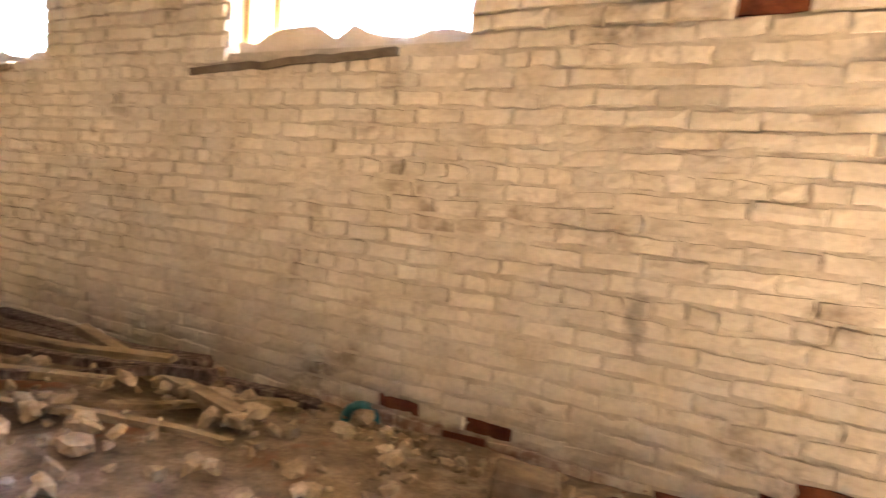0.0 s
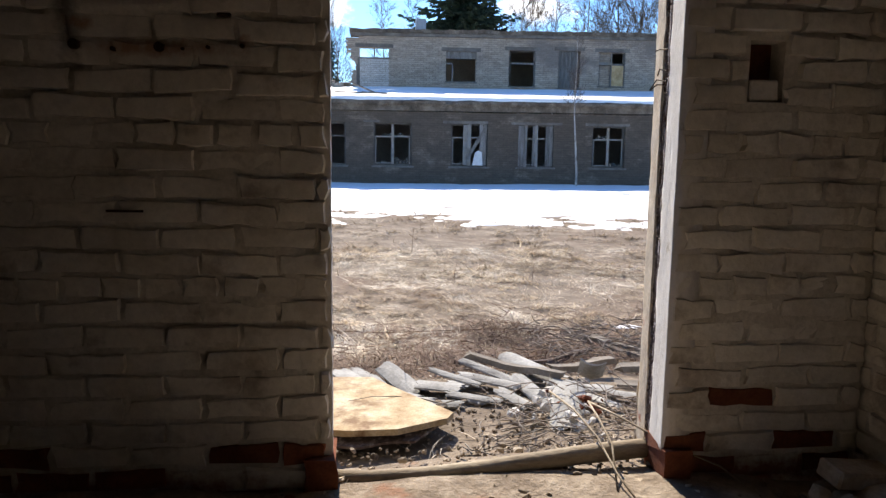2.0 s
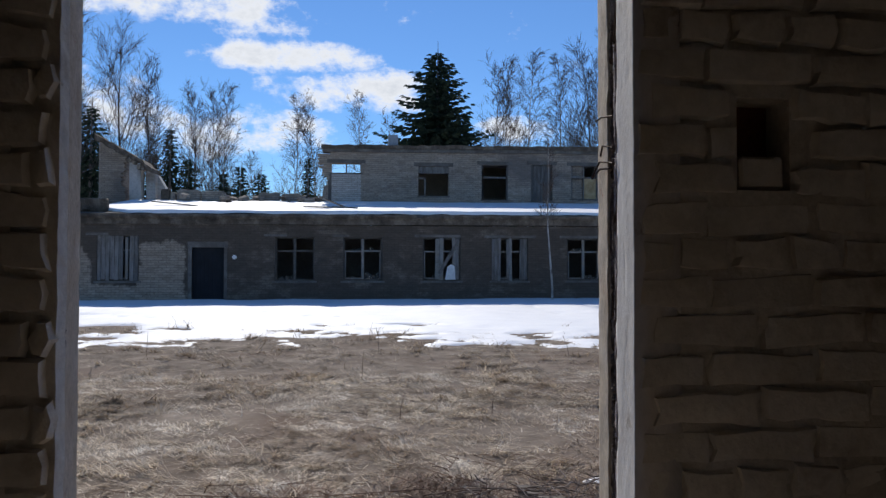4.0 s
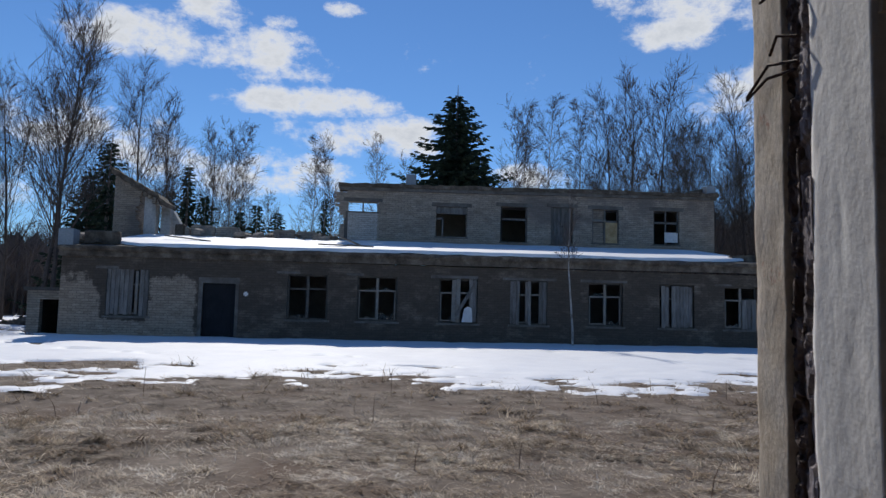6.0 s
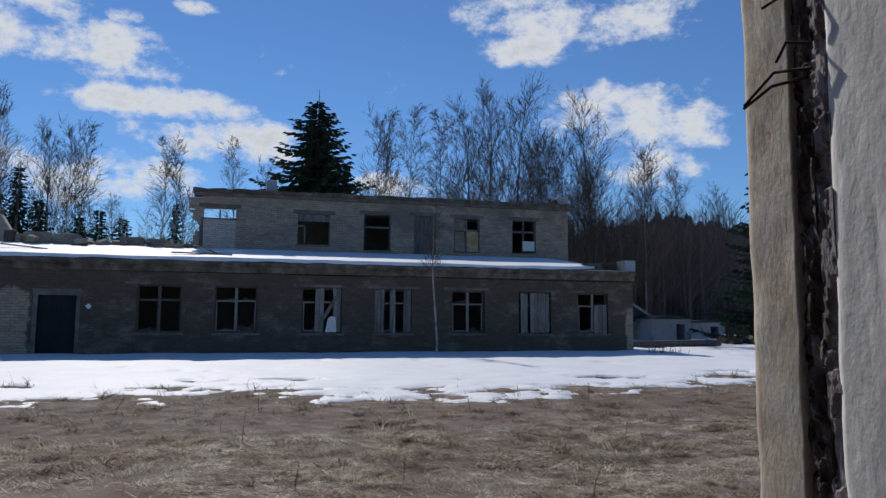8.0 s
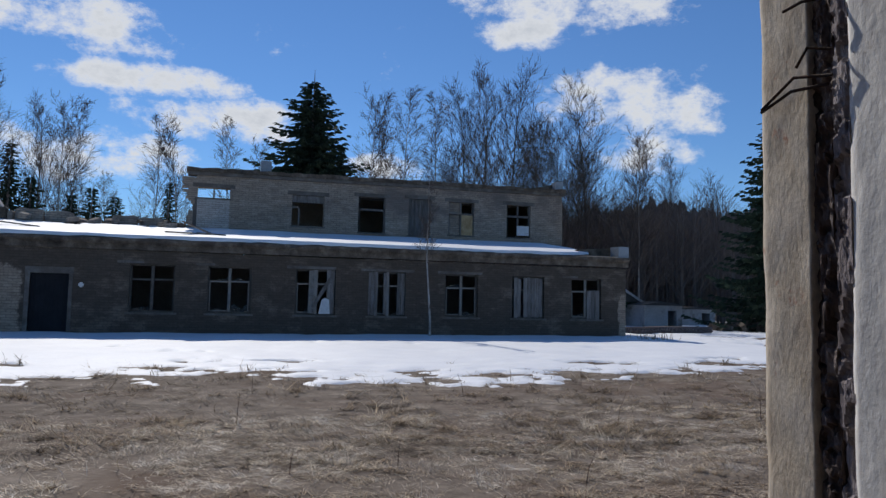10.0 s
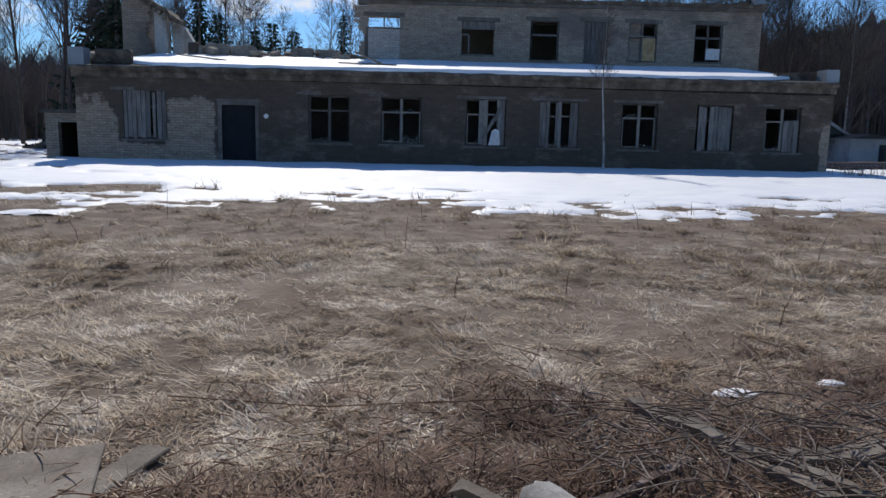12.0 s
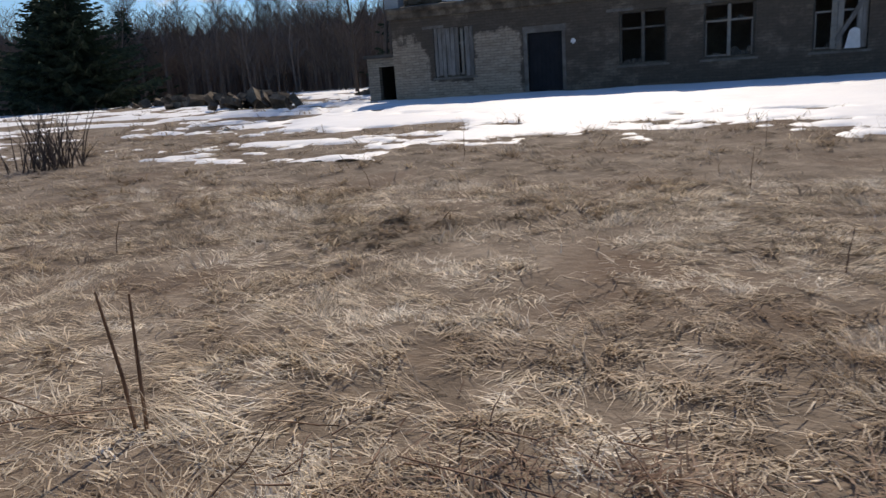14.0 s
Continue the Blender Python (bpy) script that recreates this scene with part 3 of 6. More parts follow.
blades("dry_grass", 210000, (-5, 9), (3.5, 11), 0.105, 0.0068, 1, M_straw, "matted dry straw-coloured grass in the yard", keep=on_grass, wind=-2.6)
blades("dry_grass", 95000, (-16, 18), (8.5, 18), 0.17, 0.012, 2, M_straw_far, "matted dry straw-coloured grass in the yard", keep=on_grass, wind=-2.6)
blades("dry_grass", 12000, (-40, -9), (13, 34), 0.3, 0.03, 3, M_straw_far, "matted dry straw-coloured grass in the yard", keep=on_grass, wind=-2.6)
blades("weed_stalks", 75000, (0.2, 6.5), (4.7, 7.6), 0.12, 0.0075, 4, M_stalk, "matted brown dead weed stalks beside the planks",
       keep=lambda x, y, r: y > 4.85 + 0.12 * r.normal() and fbm(x, y, 0.9, 9.0) + 0.25 * r.normal() > -0.35 + 0.9 * max(0.0, (y - 4.95 - 0.48 * min(1.3, max(0.0, x - 0.5)))), lean=1.25, wind=0.4, spread=1.8)
blades("grass_tufts", 16000, (-10, 14), (5.5, 17), 0.20, 0.007, 8, M_straw, "pale upright tufts of dry grass",
       keep=lambda x, y, r: snow_depth(x, y) < 0.0 and fbm(x, y, 1.6, 11.0) > 0.34, lean=0.95, wind=-2.6)
blades("snow_edge_grass", 2600, (-10, 16), (14, 19), 0.16, 0.014, 9, M_straw_far, "dry grass poking out of the snow edge",
       keep=lambda x, y, r: -0.10 < snow_depth(x, y) < 0.05 and fbm(x, y, 1.2, 3.0) > 0.1, lean=0.7, wind=-2.6)

# ---------------------------------------------------------------- the near building: shell
YW, YO = 2.915, 3.275            # inner and outer face of the wall with the doorway
XE = 2.965                       # east wall, inner face
DOOR = (0.875, 2.285, -0.30, 2.15)
WINDOWS = [(-3.50, -1.84, 1.82, 2.62), (-7.15, -5.50, 1.84, 2.62)]
NICHE = (2.44, 2.57, 1.355, 1.57)
COURSE, PITCH = 0.0862, 0.262

# Bare red bricks; the two long low rows also darken the shaded wall foot.
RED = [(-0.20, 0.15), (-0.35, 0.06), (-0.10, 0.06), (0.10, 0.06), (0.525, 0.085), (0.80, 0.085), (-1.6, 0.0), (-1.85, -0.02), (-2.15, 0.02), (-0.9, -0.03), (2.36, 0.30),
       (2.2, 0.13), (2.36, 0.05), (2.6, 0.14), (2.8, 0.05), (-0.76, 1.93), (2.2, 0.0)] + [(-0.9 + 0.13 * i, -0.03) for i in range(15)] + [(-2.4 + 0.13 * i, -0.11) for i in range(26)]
wall_north = single("wall_north", grid_wall([DOOR, *WINDOWS, NICHE], -9.0, 3.3, -0.30, 2.85, YW + 0.026, YO), M_joint,
                    "limewashed brick wall with a doorway and high windows", "wall", kind="structure")
single("wall_outer_face", grid_wall([DOOR, *WINDOWS], -9.2, 3.4, -0.30, 3.1, YO + 0.004, YO + 0.01), M_facade_pale, "grey brick outer face of the near building", "wall", kind="structure")
part("mortar", sheet(steps((-5.6, -2.0, 0.03), (-2.0, DOOR[0], 0.013)), steps((-0.15, 1.80, 0.013)), lambda x, z: 0.0), M_joint, wall_north)
part("mortar", sheet(steps((DOOR[1], XE, 0.013)), steps((-0.15, NICHE[2] - 0.002, 0.013)), lambda x, z: 0.0), M_joint, wall_north)
for ob in wall_north.children:
    for v in ob.data.vertices:
        x, z = v.co.x, v.co.y
        y = YW + 0.011 - 0.006 * fbm(x, z, 2.5, 4.2) + 0.024 * max(0.0, fbm(x, z * 1.6, 7.0, 1.2) + 0.04)
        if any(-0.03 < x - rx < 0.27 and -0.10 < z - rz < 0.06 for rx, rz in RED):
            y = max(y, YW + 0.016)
        v.co = (x, min(y, YW + 0.0245), z)
    ob.data.shade_smooth()
wall_east = single("wall_east", grid_wall([], -5.0, YW + 0.03, -0.30, 2.85, XE + 0.013, XE + 0.25, axis="y"), M_joint,
                   "limewashed brick partition wall", "wall", kind="structure")
# Unseen closing walls and ceiling, toned dark to cut light bounced onto the wall.
single("wall_south", grid_wall([], -9.0, XE + 0.25, -0.30, 2.85, -5.25, -5.0), M_unseen_wall, "unseen back wall, darkened to cut bounced light", "wall", kind="structure")
single("wall_west", grid_wall([], -5.0, YW + 0.035, -0.30, 2.85, -9.25, -9.0, axis="y"), M_unseen_wall, "unseen side wall, darkened to cut bounced light", "wall", kind="structure")
single("ceiling", Shape().box(-9.3, -5.3, 2.85, 3.4, YO + 0.06, 3.1), M_plaster, "unseen slab ceiling, greyed to cut bounced light", "ceiling", kind="structure")
single("floor", sheet(steps((-9.0, 2.99, 0.09)), steps((-5.0, 3.28, 0.09)),
                      lambda x, y: -0.10 + 0.05 * fbm(x, y, 1.3, 2.0) + 0.05 * max(0, min(1, (x + 0.8))) - 0.05 * max(0, y - 2.95) / 0.22), M_dirt,
       "dirt floor covered with brick dust and rubble", "floor", kind="structure", smooth=True)


def brick_mesh(w, h, seed, mat):
    """A worn brick face with rounded, crooked edges: front towards -y, origin at its lower left corner."""
    rng = random.Random(seed)
    j = lambda a: rng.uniform(-a, a)
    n = 4 if w > 0.15 else 2
    e = 0.008
    top, low = j(0.006), j(0.006)
    v, f = [], []
    for k in range(3):
        for i in range(n + 1):
            s, t = i / n, k / 2
            v.append((e + (w - 2 * e) * s + (j(.008) if i in (0, n) else j(.01)), (0.004 if k != 1 or i in (0, n) else 0.0) + j(.0028), e + (h - 2 * e) * t + (low * (1 - t) + top * t) * (2 * s - 1) + j(.0045)))
    for k in range(2):
        for i in range(n):
            q = k * (n + 1) + i
            f.append((q, q + 1, q + n + 2, q + n + 1))
    rim = list(range(n + 1)) + [2 * n + 1] + list(range(3 * n + 2, 2 * n + 1, -1)) + [n + 1]
    o = len(v)
    cx, cz = w / 2, h / 2
    for q in rim:
        x, y, z = v[q]
        v.append((cx + (x - cx) * (1 + 2 * e / w) + j(.003), 0.030, cz + (z - cz) * (1 + 2.0 * e / h) + j(.003)))
    for i in range(len(rim)):
        k = (i + 1) % len(rim)
        f.append((rim[i], o + i, o + k, rim[k]))
    s = Shape()
    s.add(v, f)
    me = s.mesh("brick", True)
    me.set_sharp_from_angle(angle=radians(35))
    me.materials.append(mat)
    return me


def lay_bricks(parent, u0, u1, z0, z1, openings, place, near, red, seed):
    """Courses of stretchers, every sixth one of headers. place(u, z) gives the pose; near(u, z): a piece of its own."""
    rng = random.Random(seed)
    cache, rest = {}, Shape()
    rest_red = Shape()
    k = 0
    z = z0
    while z < z1:
        header = k % 6 == 3 and z > 0.2
        p = PITCH / 2 if header else PITCH
        u = u0 - (p / 2 if k % 2 else 0)
        while u < u1:
            a, b = max(u, u0), min(u + p, u1)
            for o in openings:
                if o[2] - 0.02 < z + COURSE / 2 < o[3] + 0.02:
                    if a < o[0] < b:
                        b = o[0]
                    if a < o[1] < b:
                        a = o[1]
                    if o[0] <= a and b <= o[1]:
                        b = a
            w = b - a - 0.007
            if w > 0.035:
                w = round(w / 0.02) * 0.02 if w < p - 0.02 else p - 0.007
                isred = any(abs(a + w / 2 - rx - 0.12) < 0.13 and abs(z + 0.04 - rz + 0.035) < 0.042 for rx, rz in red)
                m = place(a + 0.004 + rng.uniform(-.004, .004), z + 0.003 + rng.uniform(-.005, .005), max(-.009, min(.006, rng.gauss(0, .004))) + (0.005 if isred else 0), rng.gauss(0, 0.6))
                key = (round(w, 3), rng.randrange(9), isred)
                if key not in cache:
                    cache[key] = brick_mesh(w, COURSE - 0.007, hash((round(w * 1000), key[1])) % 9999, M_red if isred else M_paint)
                if near(a, z):
                    part("brick", cache[key], None, parent, "", m)
                else:
                    me = cache[key]
                    (rest_red if isred else rest).add([m @ v.co for v in me.vertices], [tuple(q.vertices) for q in me.polygons])
            u += p
        z += COURSE
        k += 1
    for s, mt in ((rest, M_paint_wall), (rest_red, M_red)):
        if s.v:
            tagged(part("brickwork", s, mt, parent, "limewashed brick courses" if mt is M_paint_wall else "bare red bricks, low rows also darkening the shaded foot"), kind="stuff")


# ---------------------------------------------------------------- the doorway and windows of the near building
part("niche_back", Shape().box(NICHE[0] + 0.001, YW + 0.12, NICHE[2] + 0.001, NICHE[1] - 0.001, YO - 0.002, NICHE[3] - 0.001), M_red, wall_north, "red-brown brick back of a missing-brick niche")
# Dark rusty discs stand for the shade inside the bolt holes.
for x, z, r_ in ((0.415, 1.487, 0.015), (0.49, 1.483, 0.005), (0.57, 1.49, 0.006), (0.68, 1.497, 0.007), (0.15, 1.49, 0.016), (0.27, 1.478, 0.007)):
    part("bolt_hole", Shape().tube([(x, YW - 0.009, z), (x + 0.002, YW + 0.03, z)], [r_ * 1.1, r_], 9), M_iron_gap, wall_north, "dark rusty disc standing for a shaded bolt hole")
lump = Shape()
for i in range(25):
    for k in range(15):
        x, z = 0.10 + 0.40 * i / 24, 1.575 + 0.19 * k / 14
        u = (x - 0.30) / 0.19
        arch = 1.74 - 0.055 * u * u
        h = 0.016 * math.exp(-((z - arch) / 0.014) ** 2) + 0.011 * math.exp(-((z - 1.615) / 0.013) ** 2) * (abs(u) < 0.9) + 0.010 * (1.61 < z < arch)
        h = h * max(0.0, 1 - u ** 6) * (1.0 + 0.5 * fbm(x, z, 22.0, 3.0)) + 0.004 * fbm(x, z, 40.0, 8.0)
        edge = i in (0, 24) or k in (0, 14)
        lump.v.append((x, YW + (0.016 if edge else 0.006 - h), z))
lump.f = [(k + 15 * i, k + 15 * i + 15, k + 15 * i + 16, k + 15 * i + 1) for i in range(24) for k in range(14)]
part("mortar_lump", lump, M_joint, wall_north, "arched lump of old mortar above the bolt holes", smooth=True)
# Dark boxes stand for the shade inside open joints.
for x, z, w, h in ((0.60, 1.59, 0.045, 0.012), (0.61, 1.66, 0.012, 0.05), (0.63, 1.705, 0.10, 0.007)):
    part("mortar_gap", Shape().box(x, YW - 0.001, z, x + w, YW + 0.03, z + h, bev=0.003), M_iron_gap, wall_north, "dark strip standing for the shade in an open joint")
part("mortar_gap", Shape().box(0.225, YW - 0.005, 0.948, 0.345, YW + 0.03, 0.956), M_iron_gap, wall_north, "dark strip standing for the shade in an open joint")
jamb = thing("door_jamb", "doorway reveal with white paint, crumbled wood strip and beige plaster", "door frame", kind="structure")


def uneven_prism(poly, z0, z1, seed, amp, n=26):
    """An upright with the given outline in plan, its edges chipped from step to step."""
    rng = random.Random(seed)
    k = len(poly)
    v, f = [], []
    for i in range(n + 1):
        for x, y in poly:
            v.append((x + rng.uniform(-amp, amp), y + rng.uniform(-amp, amp), z0 + (z1 - z0) * i / n))
    for i in range(n):
        for q in range(k):
            a, b = i * k + q, i * k + (q + 1) % k
            f.append((a, b, b + k, a + k))
    f.append(tuple(range(k - 1, -1, -1)))
    f.append(tuple(range(n * k, n * k + k)))
    return Shape().add(v, f)


def reveal_skin(run, back, z0, z1, dz, depth):
    """An upright face along the plan line run, closed at the back; depth(u, z) pushes it into the wall (u: metres along the line)."""
    n = max(2, round((z1 - z0) / dz))
    us = [0.0]
    for (ax, ay), (bx, by) in zip(run, run[1:]):
        us.append(us[-1] + math.hypot(bx - ax, by - ay))
    v = []
    for i in range(n + 1):
        z = z0 + (z1 - z0) * i / n
        for (x, y), u in zip(run, us):
            v.append((x + depth(u, z), y, z))
        v += [(back, run[-1][1], z), (back, run[0][1], z)]
    k = len(run) + 2
    f = [(i * k + q, i * k + (q + 1) % k, (i + 1) * k + (q + 1) % k, (i + 1) * k + q) for i in range(n) for q in range(k)]
    f += [tuple(reversed(range(k))), tuple(range(n * k, n * k + k))]
    return Shape().add(v, f)


def line(x0, y0, x1, y1, n):
    return [(x0 + (x1 - x0) * i / n, y0 + (y1 - y0) * i / n) for i in range(n + 1)]


def wood_relief(u, z):
    """Rotten wood: long fibres, cross cracks and lost chips."""
    h = 0.006 * fbm(u * 9, z * 1.3, 14, 2.0) + 0.004 * fbm(u * 3, z * 4, 30, 5.0)
    crack = fbm(u * 1.5, z * 2.2, 16, 8.0)
    return h + (0.007 if crack > 0.28 else 0.0) + 0.0035 * math.sin(u * 190 + 3 * fbm(0.0, z, 6, 1.0))


part("white_reveal", reveal_skin(line(2.1865, 2.925, 2.203, 3.084, 20), 2.295, 0.06, 2.15, 0.012,
                                 lambda u, z: 0.0008 * fbm(u, z * 0.4, 22, 3.0) + 0.004 * min(1.0, max(0.0, (u - 0.147) / 0.012 + 1.2 * fbm(u, z, 9, 4.0) - 0.4)) + 0.003 * max(0.0, fbm(u * 2, z, 14, 7.0) - 0.35)),
     M_white, jamb, "flaking white painted reveal", smooth=True)
part("wood_strip", reveal_skin(line(2.206, 3.117, 2.211, 3.159, 12), 2.295, 0.02, 2.15, 0.005, lambda u, z: max(0.001, 0.006 + wood_relief(u, z))), M_bark, jamb, "crumbled dark wood strip with nails")
part("wood_strip", reveal_skin(line(2.200, 3.082, 2.206, 3.116, 10), 2.295, 0.02, 2.15, 0.006, lambda u, z: max(0.0035, 0.004 + 0.7 * wood_relief(u + 0.3, z)) + 0.008 * (fbm(0.0, z, 9, 6.0) > 0.12 + 8 * (u - 0.017))), M_bark_pale, jamb, "paler split fibres beside the paint")
part("outer_reveal", reveal_skin(line(2.209, 3.157, 2.220, 3.262, 16) + [(2.226, 3.275), (2.240, 3.285)], 2.295, -0.1, 2.15, 0.012,
                                 lambda u, z: 0.0025 * fbm(u, z, 11, 6.0) + 0.006 * max(0.0, fbm(u, z * 0.6, 7, 9.0) - 0.22) + 0.010 * max(0.0, u / 0.12 - 0.75) * (0.5 + fbm(0.0, z, 5, 2.0))),
     M_beige, jamb, "worn beige plaster edge", smooth=True)
part("white_reveal", uneven_prism([(0.963, YW + 0.022), (0.865, YW + 0.022), (0.865, 2.985), (0.963, 2.985)], 0.06, 2.15, 11, 0.0015, 60), M_paint_wall, jamb)
part("wood_strip", uneven_prism([(0.895, 2.986), (0.865, 2.986), (0.865, 3.155), (0.895, 3.155)], 0.02, 2.15, 12, 0.0045, 150), M_bark, jamb, "crumbled dark wood strip with nails")
part("outer_reveal", uneven_prism([(0.890, 3.155), (0.865, 3.155), (0.865, 3.285), (0.880, 3.285)], -0.1, 2.15, 13, 0.0012, 60), M_beige, jamb, "worn beige plaster edge")
for x_in, x_core, sg in ((2.200, 2.295, 1), (0.965, 0.865, -1)):
    part("brick_foot", uneven_prism([(x_in - 0.012 * sg, YW - 0.02), (x_core, YW - 0.02), (x_core, 3.10), (x_in - 0.004 * sg, 3.10)], -0.1, 0.07, 15, 0.009, 3), M_red, jamb, "bare red brick foot")
for z, y0, pts in ((1.426, 3.118, [(0, 0, 0), (-0.01, 0.06, 0.004), (-0.008, 0.125, -0.012)]), (1.437, 3.11, [(0, 0, 0), (-0.012, 0.06, 0.012), (-0.010, 0.13, -0.02)]),
                   (1.475, 3.11, [(0, 0, 0), (-0.015, 0.03, 0.01), (-0.012, 0.055, -0.012)]), (1.555, 3.11, [(0, 0, 0), (-0.015, 0.04, 0.004), (-0.016, 0.075, 0.002)])):
    single("bent_nail", Shape().tube([(2.205 + a, y0 + b, z + c) for a, b, c in pts], 0.0026, 6), M_iron_gap, "bent rusty nail sticking out of the door frame", "nail", group="nails in the frame")

for w in WINDOWS:
    win = thing("window", "high window with rotten sash and torn film", "window", pose((w[0] + w[1]) / 2, YW, w[2]), kind="structure")
    hw = (w[1] - w[0]) / 2
    part("frame", Shape().box(-hw, 0.12, 0, -hw + 0.06, 0.18, 0.83).box(hw - 0.06, 0.12, 0, hw, 0.18, 0.83).box(-hw, 0.12, 0, hw, 0.18, 0.05).box(-hw + 0.24, 0.125, 0.05, -hw + 0.31, 0.175, 0.83), M_plankwarm, win)
    rng = random.Random(5)
    rings = []
    for i in range(16):
        x = -hw - 0.30 + (2 * hw - 0.1) * i / 15
        z = -0.10 + 0.07 * i / 15 + rng.uniform(-.008, .008)
        rings.append([(x, -0.02, z - 0.03), (x, 0.05, z - 0.03), (x, 0.05, z + 0.012), (x, -0.02, z + 0.012)])
    s = loft(rings)
    film = Shape()
    for i in range(14):
        x = -hw + 0.02 + (2 * hw - 0.04) * i / 13
        film.v += [(x, 0.10 + rng.uniform(-.01, .01), 0.0), (x, 0.09 + rng.uniform(-.03, .02), 0.05 + rng.uniform(0.0, 0.09))]
    film.f = [(2 * i, 2 * i + 2, 2 * i + 3, 2 * i + 1) for i in range(13)]
    part("torn_film", film, M_white, win, "rag of torn white film along the sill")
    part("window_sill", s, M_plank, win, "cracked dark sill board hanging loose")

# ---------------------------------------------------------------- building across the yard
YF, YU = 27.56, 32.86
HOUSE = Matrix.Translation((-1.12, 0, 0.035)) @ Matrix.Diagonal((0.982, 1, 1, 1))
FLOOR_Z = -0.35
WIN = [(-6.35, -4.93), (-0.20, 1.23), (2.26, 3.71), (5.20, 6.62), (7.82, 9.20), (10.74, 12.06), (13.46, 14.82), (16.00, 17.33)]
FDOOR = (-3.10, -1.98, -0.35, 1.80)
house = thing("abandoned_building", "derelict two-storey brick building with broken windows and a snowy roof", "building", HOUSE)
lower = [(a, b, 0.62, 2.20) for a, b in WIN] + [FDOOR]
part("wall", grid_wall(lower, -7.88, 18.45, FLOOR_Z, 2.62, YF, YF + 0.4), M_facade, house, "damp dark grey-brown brick front wall")
part("wall", Shape().box(-7.86, YF + 0.4, FLOOR_Z, -7.48, 40, 2.62), M_facade_pale, house)
part("wall", Shape().box(18.03, YF + 0.4, FLOOR_Z, 18.43, 40, 2.62), M_facade_pale, house)
part("wall", Shape().box(-7.86, 40, FLOOR_Z, 18.43, 40.4, 3.0), M_facade_pale, house)
# Added inner wall and floor, dark-toned to stand for unlit rooms.
part("wall", Shape().box(-7.3, YF + 3.8, FLOOR_Z, 18.0, YF + 4.0, 2.6), M_dark, house, "added corridor wall, dark so the windows read as unlit")
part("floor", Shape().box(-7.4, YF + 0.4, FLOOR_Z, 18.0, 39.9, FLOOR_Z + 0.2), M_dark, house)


def rough_strip(x0, x1, y0, y1, z0, z1, seed, amp, step=0.3, rise=0.0):
    rng = random.Random(seed)
    n = max(2, round((x1 - x0) / step))
    rings = []
    for i in range(n + 1):
        x = x0 + (x1 - x0) * i / n
        r = lambda: rng.uniform(-amp, amp)
        k = rise * i / n
        rings.append([(x, y0 + r(), z0 + k), (x, y1, z0 + k), (x, y1, z1 + k + r()), (x, y0 + r(), z1 + k + r())])
    return loft(rings)


part("cornice", rough_strip(-7.95, 18.5, YF - 0.10, YF + 0.3, 2.60, 2.83, 1, 0.012, rise=0.1), M_cornice, house, "stained brick cornice")
eaves = []
for i in range(221):
    x = -7.95 + 26.45 * i / 220
    lip = YF - 0.22 + 0.06 * fbm(x, 1.0, 0.9, 2.0) + 0.03 * fbm(x, 2.0, 4.0, 5.0)
    foot = 2.79 + 0.12 * i / 220 + 0.045 * fbm(x, 3.0, 1.6, 1.0)
    eaves.append([(x, lip + 0.05, foot), (x, YF + 0.3, foot - 0.02), (x, YF + 0.3, 2.96 + 0.12 * i / 220), (x, lip, 2.95 + 0.12 * i / 220 + 0.02 * fbm(x, 4.0, 2.5, 3.0)), (x, lip - 0.02, foot + 0.08)])
part("cornice", loft(eaves), M_cornice, house, "crumbling mossy eaves")
part("roof", Shape().add([(-7.9, YF - 0.2, 2.95), (18.45, YF - 0.2, 3.07), (18.45, YU + 0.1, 3.90), (-7.9, YU + 0.1, 3.80), (-7.9, YF - 0.2, 2.85), (18.45, YF - 0.2, 2.95), (18.45, YU + 0.1, 3.73), (-7.9, YU + 0.1, 3.63)],
                         [(0, 1, 2, 3), (7, 6, 5, 4), (0, 4, 5, 1), (1, 5, 6, 2), (2, 6, 7, 3), (3, 7, 4, 0)]), M_felt, house, "sagging felt lean-to roof")
